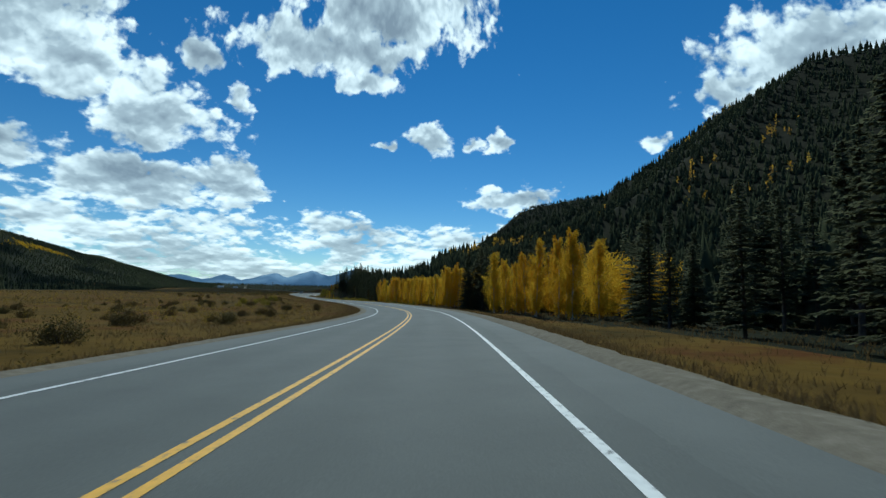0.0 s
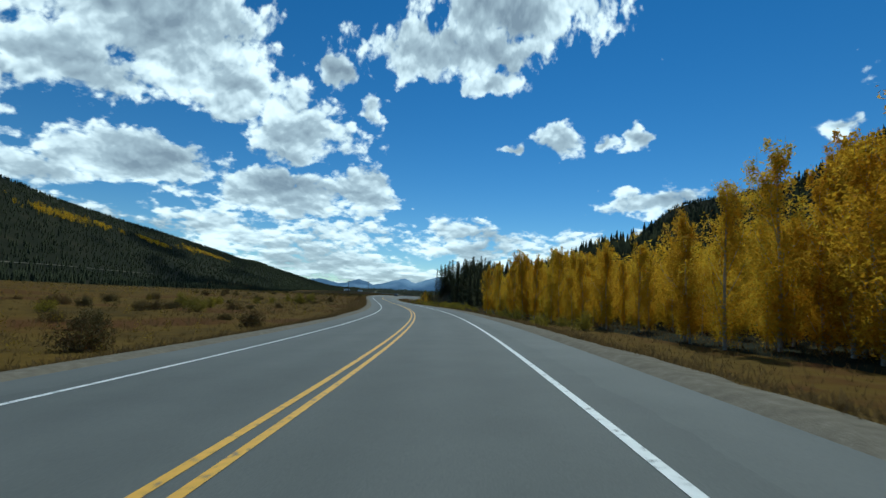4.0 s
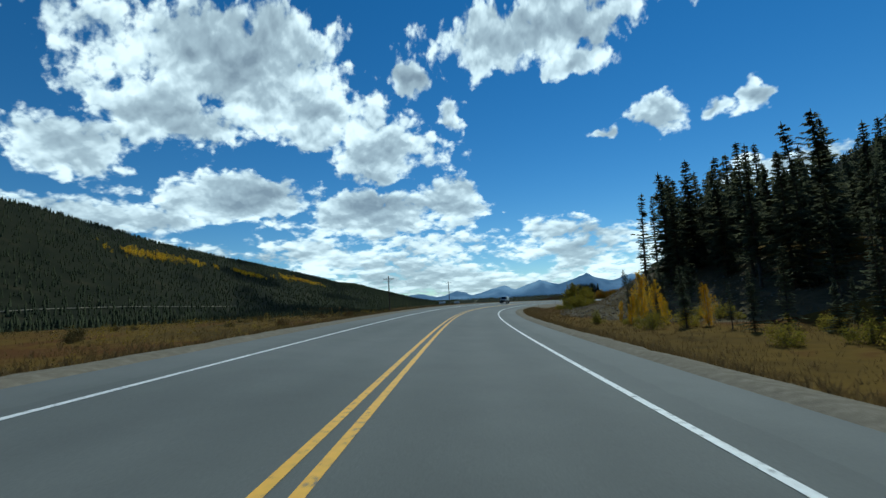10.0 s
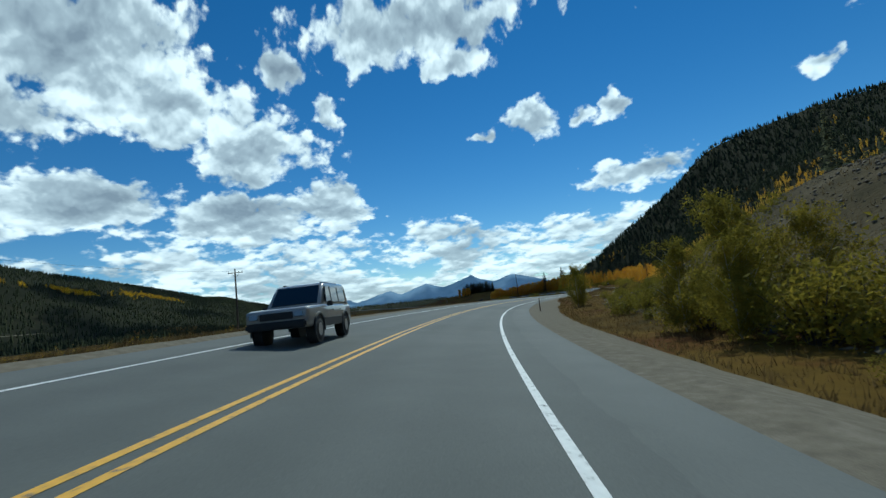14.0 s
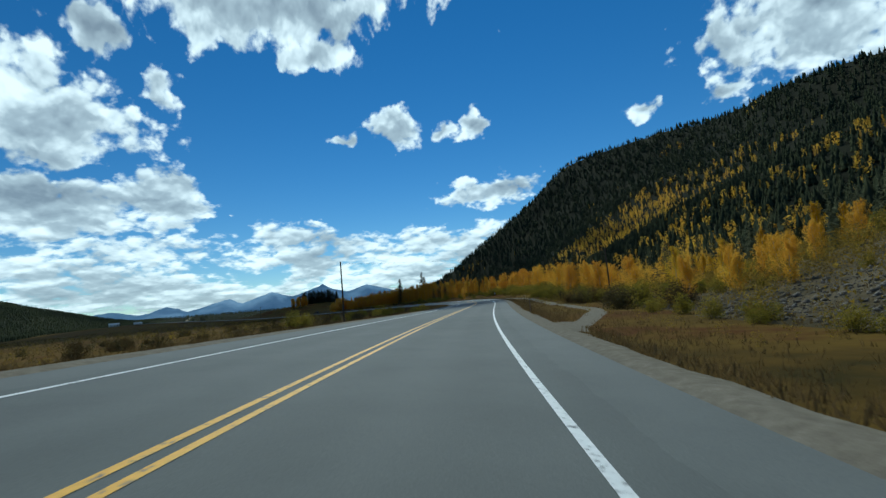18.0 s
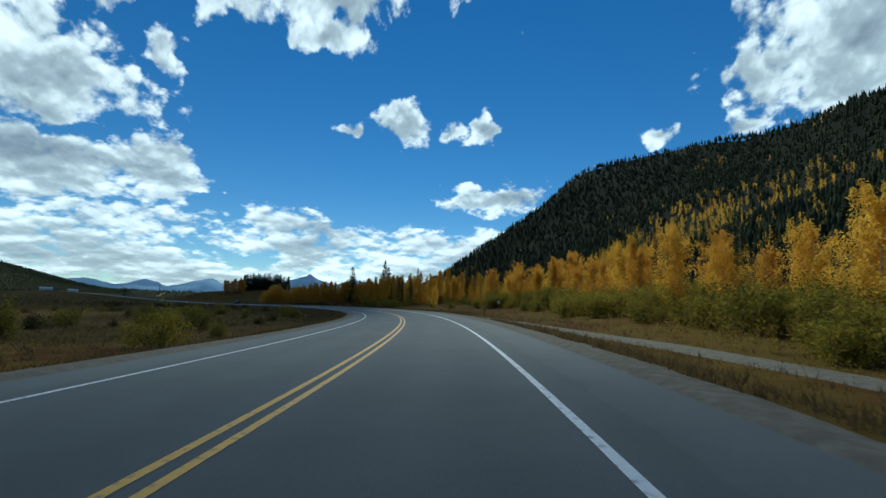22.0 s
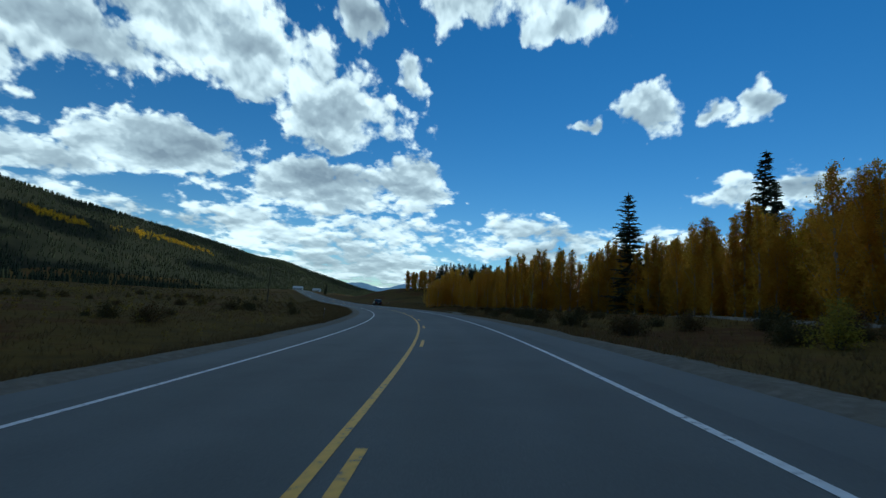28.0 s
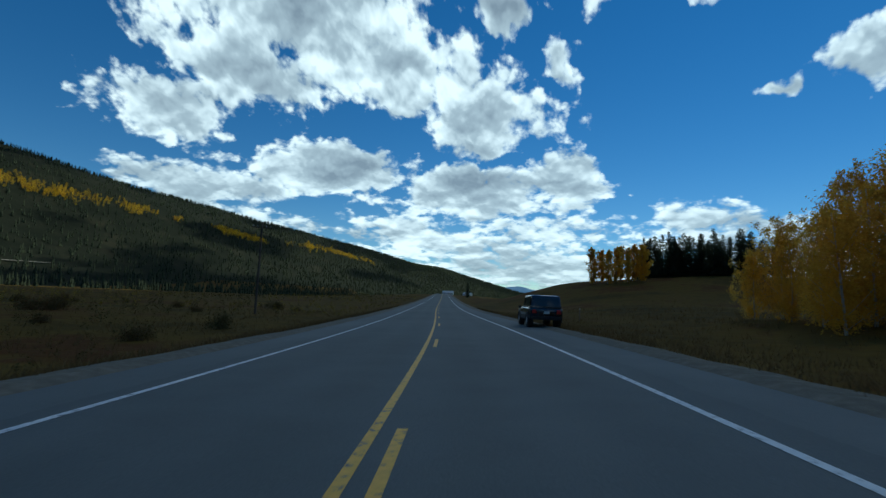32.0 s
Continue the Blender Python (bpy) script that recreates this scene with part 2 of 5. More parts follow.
def ground_z(x, y):
    """Height of the land: road bed, ditch, meadow on the left, mountain on the right, far hills."""
    x, y = np.asarray(x, float), np.asarray(y, float)
    xc, sl = road_x(y), road_slope(y)
    d = (x - xc) / np.sqrt(1 + sl * sl)
    zr = road_z(y)
    raised = smooth(590, 640, y) * (1 - smooth(925, 1000, y))   # the outside of the last bend lies higher
    bed = zr - np.clip(d, -8, 8 + 18 * raised) * road_bank(y)
    left, right = -d, d
    drop = np.where(d < 0, 1.3 * smooth(6.6, 13, left), (0.9 - 0.6 * raised) * smooth(6.6, 11, right))
    base = bed - 0.28 * (1 - smooth(5.4, 6.2, np.abs(d))) - 0.02 - drop
    base = base + 0.8 * raised * smooth(14, 30, d)
    far = smooth(14, 160, np.abs(d))
    base = base * (1 - far) + np.where(d > 0, 4.2 * raised - 2.2, -2.2) * far
    base = base + 0.35 * wave(x, y, 0.05) * smooth(9, 30, np.abs(d)) + 0.12 * wave(x, y, 0.31, 2.0) * smooth(8, 14, np.abs(d))
    # mountain on the right, with the cut bank at its foot
    toe, cut = TOE(np.clip(y, -400, 1700)), CUT(np.clip(y, -400, 1700))
    v = d - toe
    m = np.where(v > 0, cut * smooth(0, 28, v), 0)
    w = np.clip((v - 14 - 34 * smooth(300, 350, y) * (1 - smooth(400, 450, y))) / (477 + 224 * smooth(700, 1150, y) - toe), 0, None)
    rise = np.clip(w, 0, 1) ** 1.4
    rise = rise + 0.35 * smooth(1.0, 2.4, w) * (1 - smooth(1000, 1300, y))
    crest = np.clip(CREST(np.clip(y, -600, 2400)), 0, 300)
    m = np.where(v > 0, m + crest * rise + (5 + 0.03 * np.minimum(v, 400)) * wave(x, y, 0.017, 4.0) * smooth(30, 160, v) * np.clip(crest / 200, 0, 1), 0)
    # the far hillside on the left
    hl = np.clip(300 - 0.035 * (y - 1700), 120, 330)
    k = smooth(350, 1250, -x)
    m = m + hl * k + 14 * k * wave(x, y, 0.006, 1.0)
    # the knoll with its two clumps
    m = m + 13.5 * np.exp(-(((x - 190) / 95) ** 2 + ((y - 1052) / 70) ** 2)) * smooth(9, 45, d)
    # low wooded hills closing the valley
    m = m + 70 * smooth(2600, 4300, y) * (0.75 + 0.25 * wave(x, y, 0.0021, 3.0)) * smooth(-1400, -200, x)
    # behind the start the valley closes
    m = m + 160 * smooth(-500, -2500, y)
    return base + m


def mesh_of(name, verts, faces, mats, mat_index=None, smooth_shade=False):
    """A mesh from arrays of points and of triangles or quads."""
    me = bpy.data.meshes.new(name)
    verts, faces = np.asarray(verts, np.float32), np.asarray(faces, np.int32)
    k = faces.shape[1]
    me.vertices.add(len(verts))
    me.vertices.foreach_set("co", verts.ravel())
    me.loops.add(faces.size)
    me.loops.foreach_set("vertex_index", faces.ravel())
    me.polygons.add(len(faces))
    me.polygons.foreach_set("loop_start", np.arange(0, faces.size, k, dtype=np.int32))
    me.polygons.foreach_set("loop_total", np.full(len(faces), k, np.int32))
    if mat_index is not None:
        me.polygons.foreach_set("material_index", np.asarray(mat_index, np.int32))
    if smooth_shade:
        me.polygons.foreach_set("use_smooth", np.ones(len(faces), bool))
    for m in (mats if isinstance(mats, (list, tuple)) else [mats]):
        me.materials.append(m)
    me.update(calc_edges=True)
    return me


def grid_faces(rows, cols):
    i = np.arange(rows - 1)[:, None] * cols + np.arange(cols - 1)[None, :]
    i = i.ravel()
    return np.stack([i, i + 1, i + cols + 1, i + cols], 1)


# ---- ground: one sheet to the horizon ----
def spaced(stops):
    """Values from start to end with the given step in each stretch."""
    out = []
    for a, b, s in stops:
        out += list(np.arange(a, b, s))
    return np.array(out + [stops[-1][1]])


gy = spaced(((-4200, -1000, 200), (-1000, -200, 40), (-200, -40, 10), (-40, 960, 2.5), (960, 1300, 8), (1300, 2000, 25), (2000, 4850, 75)))
gu = spaced(((-4600, -1500, 120), (-1500, -400, 40), (-400, -100, 12), (-100, -30, 4), (-30, -14, 2), (-14, 14, 0.7), (14, 60, 2), (60, 160, 6), (160, 700, 20), (700, 1500, 60), (1500, 4600, 200)))
gyy, guu = np.meshgrid(gy, gu, indexing="ij")
gx = guu + road_x(np.clip(gyy, -60, 1500))
gz = ground_z(gx, gyy)
fc = grid_faces(len(gy), len(gu))
cx, cy = gx.ravel()[fc].mean(1), gyy.ravel()[fc].mean(1)
cd = (cx - road_x(np.clip(cy, -60, 1500))) / np.sqrt(1 + road_slope(cy) ** 2)
mi = np.zeros(len(fc), int)
cv = cd - TOE(np.clip(cy, -400, 1700))
mi[(cd > 0) & (cv > 26)] = 1
cu = np.broadcast_to((gu[:-1] + gu[1:]) / 2, (len(gy) - 1, len(gu) - 1)).ravel()
mi[(cu < -400) | (cy > 1900) | (cy < -300)] = 1
mi[(cd > 0) & (cy < 300) & (cd > 18)] = 1
mi[(cv > -1) & (cv < 24 + 20 * smooth(390, 440, cy) + 8 * wave(cx, cy, 0.08)) & (cy > 322) & (cy < 560)] = 2
mi[(cy > 505) & (cy < 572) & (cd > 20) & (cd < 33 + 5 * wave(cx, cy, 0.11))] = 2
mi[np.abs(cd) < 6.3] = 3
ground = tagged(new("ground", mesh_of("ground", np.stack([gx, gyy, gz], -1).reshape(-1, 3), fc, [MEADOW, FOREST_FLOOR, SCREE, GRAVEL], mi, True)),
                "dry autumn meadow, gravel verges and wooded slopes", "ground", kind="structure")


# ---- road ----
def ribbon(name, ys, d0, d1, lift, mat, cols=2):
    """A strip along the road between two distances from its centre line."""
    ys = np.asarray(ys, float)
    x, z, s, bk = road_x(ys), road_z(ys), road_slope(ys), road_bank(ys)
    q = np.sqrt(1 + s * s)
    d = np.linspace(d0, d1, cols)[None, :]
    px = x[:, None] + d / q[:, None]
    py = ys[:, None] - d * (s / q)[:, None]
    pz = z[:, None] - d * bk[:, None] + lift
    me = mesh_of(name, np.stack([px, py, pz], -1).reshape(-1, 3), grid_faces(len(ys), cols), mat)
    across = me.attributes.new("across", 'FLOAT', 'POINT')
    across.data.foreach_set("value", np.repeat(d, len(ys), 0).ravel().astype(np.float32))
    return me


def worn_asphalt():
    """Grey asphalt: polished wheel tracks along each lane, dusty edges, patches and stone grain."""
    m, n, l, p = material("worn_asphalt")
    at = n.new("ShaderNodeAttribute")
    at.attribute_name = "across"
    g = n.new("ShaderNodeNewGeometry")
    big, mid, grain = (n.new("ShaderNodeTexNoise") for _ in range(3))
    for t, sc, dt in ((big, 0.09, 5), (mid, 0.8, 6), (grain, 55.0, 3)):
        t.inputs["Scale"].default_value, t.inputs["Detail"].default_value = sc, dt
        l.new(g.outputs["Position"], t.inputs["Vector"])

    def mth(op, a, b=0.0, c=0.0):
        k = n.new("ShaderNodeMath")
        k.operation = op
        for i, q in enumerate((a, b, c)):
            if isinstance(q, (int, float)):
                k.inputs[i].default_value = q
            else:
                l.new(q, k.inputs[i])
        return k.outputs[0]

    wob = mth('MULTIPLY_ADD', mth('SUBTRACT', mid.outputs[0], 0.5), 0.35, mth('ABSOLUTE', at.outputs["Fac"]))
    track = mth('COSINE', mth('MULTIPLY', mth('SUBTRACT', wob, 1.0), 3.55))
    value = mth('ADD', mth('MULTIPLY_ADD', track, -0.05, 0.0), mth('MULTIPLY_ADD', mth('SUBTRACT', big.outputs[0], 0.5), 0.7, mth('MULTIPLY', mth('SUBTRACT', mid.outputs[0], 0.5), 0.35)))
    value = mth('MULTIPLY_ADD', mth('SUBTRACT', grain.outputs[0], 0.5), 0.9, mth('ADD', value, mth('MULTIPLY', mth('GREATER_THAN', wob, 4.6), 0.12)))
    r = ramp(n, ((0.0, (0.067, 0.070, 0.066)), (0.5, (0.113, 0.118, 0.110)), (1.0, (0.168, 0.172, 0.160))))
    l.new(mth('ADD', value, 0.5), r.inputs[0])
    l.new(r.outputs[0], p.inputs["Base Color"])
    p.inputs["Roughness"].default_value, p.inputs["Specular IOR Level"].default_value = 0.82, 0.25
    bp = n.new("ShaderNodeBump")
    bp.inputs["Strength"].default_value, bp.inputs["Distance"].default_value = 0.3, 0.004
    l.new(grain.outputs[0], bp.inputs["Height"])
    l.new(bp.outputs[0], p.inputs["Normal"])
    return m


ASPHALT = worn_asphalt()
ROAD_Y = spaced(((-60, 1300, 2.0), (1300, 1560, 4.0)))
road = tagged(new("road", ribbon("road", ROAD_Y, -5.9, 5.9, 0.0, ASPHALT, 7)), "two-lane grey asphalt highway with paved shoulders", "road", kind="structure")


def shoulder(side):
    """Loose gravel beside the asphalt, with a ragged outer edge."""
    ys = np.arange(-58, 1290, 1.0)
    rag = np.random.RandomState(int(5 + side)).uniform(-0.16, 0.16, len(ys))
    outer = 7.15 + 0.25 * wave(ys, ys * 0.6, 0.35) + 0.12 * wave(ys, ys, 1.3) + rag
    if side > 0:
        outer = outer + 2.2 * smooth(385, 405, ys) * (1 - smooth(470, 500, ys))
    s = road_slope(ys)
    q = np.sqrt(1 + s * s)
    k = np.array((0.0, 0.3, 0.6, 0.85, 1.0))[None, :]
    d = side * (5.84 + (outer[:, None] - 5.84) * k)
    px, py = road_x(ys)[:, None] + d / q[:, None], ys[:, None] - d * (s / q)[:, None]
    on_bed = (road_z(ys) - side * 5.84 * road_bank(ys))[:, None] - 0.03
    pz = ground_z(px, py) + np.array((0.0, 0.10, 0.08, 0.06, -0.04))[None, :]
    pz[:, :1] = on_bed
    return tagged(new("gravel_shoulder", mesh_of("gravel_shoulder", np.stack([px, py, pz], -1).reshape(-1, 3), grid_faces(len(ys), 5), GRAVEL, None, True)), "loose pale gravel along the edge of the asphalt", "shoulder", kind="structure")


shoulder(-1)
shoulder(1)
DASH_FROM = 771.0
for d, w, mat, nm in ((-4.1, 0.13, WHITE_LINE, "edge_line"), (3.88, 0.13, WHITE_LINE, "edge_line"), (-0.15, 0.12, YELLOW_LINE, "centre_line")):
    ob = new(nm, ribbon(nm, ROAD_Y, d - w / 2, d + w / 2, 0.006, mat))
    ob.parent = road
solid = ROAD_Y[ROAD_Y < DASH_FROM]
new("centre_line", ribbon("centre_line", solid, 0.09, 0.21, 0.006, YELLOW_LINE)).parent = road
y0 = DASH_FROM + 10.3
while y0 < 1300:
    new("lane_dash", ribbon("lane_dash", np.linspace(y0, y0 + 2.95, 3), 0.09, 0.21, 0.006, YELLOW_LINE)).parent = road
    y0 += 12.2


# ---- sky dome with cumulus ----
def cloud_dome():
    """A shell of fair-weather cumulus about a kilometre up, drawn in to 4.3 km towards the horizon."""
    mid = (85.0, 420.0, 0.0)
    az, el = np.radians(np.linspace(-180, 180, 97)), np.radians(np.concatenate([np.linspace(-1.5, 20, 44), np.linspace(21, 89, 35)]))
    a, e = np.meshgrid(az, el, indexing="ij")
    r = np.minimum(1250 / np.maximum(np.sin(e), 0.05), 4330)
    v = np.stack([mid[0] - r * np.sin(a) * np.cos(e), mid[1] + r * np.cos(a) * np.cos(e), mid[2] + r * np.sin(e)], -1).reshape(-1, 3)
    m = bpy.data.materials.new("cumulus")
    m.use_nodes = True
    n, l = m.node_tree.nodes, m.node_tree.links
    n.clear()

    def math_node(op, x, y=None, z=None):
        k = n.new("ShaderNodeMath")
        k.operation = op
        for i, q in enumerate((x, y, z)):
            if q is None:
                continue
            if isinstance(q, (int, float)):
                k.inputs[i].default_value = q
            else:
                l.new(q, k.inputs[i])
        return k.outputs[0]

    g = n.new("ShaderNodeNewGeometry")
    sub = n.new("ShaderNodeVectorMath")
    sub.operation = 'SUBTRACT'
    l.new(g.outputs["Position"], sub.inputs[0])
    sub.inputs[1].default_value = mid
    sx = n.new("ShaderNodeSeparateXYZ")
    l.new(sub.outputs[0], sx.inputs[0])
    X, Y, Z = sx.outputs
    hor = math_node('SQRT', math_node('ADD', math_node('MULTIPLY', X, X), math_node('MULTIPLY', Y, Y)))
    elv = math_node('MULTIPLY', math_node('ARCTAN2', Z, hor), 57.2958)
    azm = math_node('MULTIPLY', math_node('ARCTAN2', math_node('MULTIPLY', X, -1.0), Y), 57.2958)
    # coordinates in which clouds keep their look as they shrink towards the horizon
    e5 = math_node('ADD', elv, 7.0)
    cu = math_node('MULTIPLY', azm, 0.19)
    cv = math_node('MULTIPLY', math_node('LOGARITHM', e5, 2.71828), 6.0)
    co = n.new("ShaderNodeCombineXYZ")
    l.new(cu, co.inputs[0])
    l.new(cv, co.inputs[1])

    def noise_of(scale, detail, rough, shift=0.0, dy=0.0):
        t = n.new("ShaderNodeTexNoise")
        t.inputs["Scale"].default_value, t.inputs["Detail"].default_value, t.inputs["Roughness"].default_value = scale, detail, rough
        mv = n.new("ShaderNodeVectorMath")
        mv.inputs[1].default_value = (shift, shift * 0.7 + dy, shift * 1.3)
        l.new(co.outputs[0], mv.inputs[0])
        l.new(mv.outputs[0], t.inputs["Vector"])
        return t.outputs[0]

    wt = n.new("ShaderNodeTexNoise")
    wt.inputs["Scale"].default_value, wt.inputs["Detail"].default_value, wt.inputs["Roughness"].default_value = 1.5, 3, 0.5
    l.new(co.outputs[0], wt.inputs["Vector"])
    ws = n.new("ShaderNodeSeparateXYZ")
    l.new(wt.outputs["Color"], ws.inputs[0])
    waz = math_node('MULTIPLY_ADD', math_node('SUBTRACT', ws.outputs[0], 0.5), 5.0, azm)
    wel = math_node('MULTIPLY_ADD', math_node('SUBTRACT', ws.outputs[1], 0.5), 3.5, elv)

    def billow_of(scale, detail, shift, dy=0.0):
        t = n.new("ShaderNodeTexVoronoi")
        t.feature = 'SMOOTH_F1'
        t.inputs["Scale"].default_value, t.inputs["Detail"].default_value, t.inputs["Roughness"].default_value = scale, detail, 0.55
        t.inputs["Smoothness"].default_value = 0.35
        mv = n.new("ShaderNodeVectorMath")
        mv.inputs[1].default_value = (shift, shift + dy, shift)
        ad = n.new("ShaderNodeVectorMath")
        sc = n.new("ShaderNodeVectorMath")
        sc.operation = 'SCALE'
        sc.inputs["Scale"].default_value = 0.35
        l.new(wt.outputs["Color"], sc.inputs[0])
        l.new(co.outputs[0], ad.inputs[0])
        l.new(sc.outputs[0], ad.inputs[1])
        l.new(ad.outputs[0], mv.inputs[0])
        l.new(mv.outputs[0], t.inputs["Vector"])
        return math_node('SUBTRACT', 0.5, t.outputs["Distance"])

    # rounded heads on a softer swell
    puff = billow_of(1.25, 3.0, 2.0)
    puff_up = billow_of(1.25, 2.0, 2.0, 0.22)
    head = math_node('ADD', billow_of(3.1, 2.0, 4.0), 0.5)
    head_up = math_node('ADD', billow_of(3.1, 2.0, 4.0, 0.12), 0.5)
    swell = noise_of(0.8, 5, 0.55)
    fine = noise_of(4.5, 6, 0.6, 5.0)
    body = noise_of(0.42, 4, 0.5, 7.3)
    mask = None
    # heaps of cloud: heading to the left, height, half width, half height, in degrees
    for ca, ce, wa, we in CLOUDS:
        dx = math_node('MULTIPLY', math_node('SUBTRACT', waz, ca), 1.0 / wa)
        dy = math_node('MULTIPLY', math_node('SUBTRACT', wel, ce), 1.0 / we)
        q = math_node('SUBTRACT', 1.0, math_node('SQRT', math_node('ADD', math_node('MULTIPLY', dx, dx), math_node('MULTIPLY', dy, dy))))
        f = min(1.0, 0.55 + we / 6.5)     # small puffs are thin
        q = math_node('MULTIPLY_ADD', math_node('ADD', q, 0.3), f, -0.3)
        mask = q if mask is None else math_node('SMOOTH_MAX', mask, q, 0.15)
    heap = math_node('MULTIPLY_ADD', math_node('MAXIMUM', mask, -0.7), 0.66, 0.22)
    # the bank of cloud that lines the horizon
    low = n.new("ShaderNodeMapRange")
    low.interpolation_type = 'SMOOTHSTEP'
    for i, q in ((1, 7.0), (2, 12.5), (3, 0.40), (4, -0.28)):
        low.inputs[i].default_value = q
    l.new(elv, low.inputs[0])
    form = math_node('MAXIMUM', heap, math_node('ADD', low.outputs[0], math_node('MULTIPLY', math_node('SUBTRACT', body, 0.5), 0.9)))
    # broken cloud over the unseen sky behind, added to whiten light in shade
    rear = n.new("ShaderNodeMapRange")
    for i, q in ((1, 80.0), (2, 110.0), (3, -0.6), (4, 0.12)):
        rear.inputs[i].default_value = q
    l.new(math_node('ABSOLUTE', azm), rear.inputs[0])
    form = math_node('MAXIMUM', form, math_node('MULTIPLY_ADD', math_node('SUBTRACT', body, 0.5), 0.9, rear.outputs[0]))
    base = math_node('MULTIPLY_ADD', math_node('SUBTRACT', swell, 0.5), 0.9, form)
    soft = math_node('MULTIPLY_ADD', head, 0.20, math_node('MULTIPLY_ADD', puff, 0.40, base))
    dens = math_node('MULTIPLY_ADD', math_node('SUBTRACT', fine, 0.5), 0.42, math_node('ADD', soft, 0.02))
    alpha = n.new("ShaderNodeMapRange")
    alpha.interpolation_type = 'SMOOTHSTEP'
    for i, q in ((1, 0.0), (2, 0.24), (3, 0.0), (4, 0.91)):
        alpha.inputs[i].default_value = q
    l.new(dens, alpha.inputs[0])
    # shading painted into the glow: thick parts grey underneath, thin rims and tops bright
    shade = noise_of(0.5, 2.5, 0.45, 3.1, 0.35)
    under = math_node('MULTIPLY_ADD', math_node('SUBTRACT', head_up, head), 0.35, math_node('SUBTRACT', puff_up, puff))
    thick = math_node('ADD', math_node('MULTIPLY_ADD', math_node('SUBTRACT', shade, 0.5), 1.15, math_node('MULTIPLY', base, 0.85)), math_node('MULTIPLY_ADD', under, 0.45, math_node('MULTIPLY', math_node('SUBTRACT', fine, 0.5), -0.06)))
    r = ramp(n, ((0.16, (1.0, 1.0, 1.0)), (0.31, (0.79, 0.82, 0.86)), (0.54, (0.46, 0.50, 0.55)), (0.92, (0.25, 0.28, 0.33))))
    l.new(thick, r.inputs[0])
    em = n.new("ShaderNodeEmission")
    l.new(r.outputs[0], em.inputs["Color"])
    em.inputs["Strength"].default_value = CLOUD_LIGHT
    tp = n.new("ShaderNodeBsdfTransparent")
    mx = n.new("ShaderNodeMixShader")
    out = n.new("ShaderNodeOutputMaterial")
    l.new(alpha.outputs[0], mx.inputs[0])
    l.new(tp.outputs[0], mx.inputs[1])
    l.new(em.outputs[0], mx.inputs[2])
    l.new(mx.outputs[0], out.inputs["Surface"])
    return tagged(new("clouds", mesh_of("clouds", v, grid_faces(len(az), len(el)), m, None, True)), "white fair-weather cumulus clouds with painted grey bases", "clouds", kind="structure")


# the last two, mostly above the view, are placed to shade the road
CLOUDS = ((33.0, 28.0, 15.5, 7.6), (38.5, 22.0, 9.0, 4.0), (22.0, 23.2, 8.5, 4.4), (13.4, 19.4, 8.0, 4.4), (30.5, 13.2, 10.5, 2.9), (15.5, 11.5, 10.3, 3.2), (6.0, 13.0, 6.0, 2.9), (-5.0, 31.8, 14.2, 4.2),
          (-10.5, 27.6, 5.2, 1.7), (11.0, 27.6, 2.6, 2.4), (5.4, 23.0, 2.2, 1.6), (-19.8, 20.3, 3.0, 2.5), (-25.0, 19.9, 2.2, 1.1), (-29.2, 20.0, 1.6, 2.0), (-14.0, 19.6, 1.9, 1.0),
          (-30.5, 12.4, 7.0, 1.9), (-48.2, 18.6, 2.0, 1.6), (-65.5, 24.0, 10.0, 6.8), (-56.4, 18.1, 2.5, 1.3), (47.1, 17.5, 6.5, 3.0), (43.9, 10.5, 8.8, 2.6), (-15.3, 37.75, 15, 5.15), (-22.6, 43.5, 2.6, 0.55))
CLOUD_LIGHT = 1.45
cloud_dome()


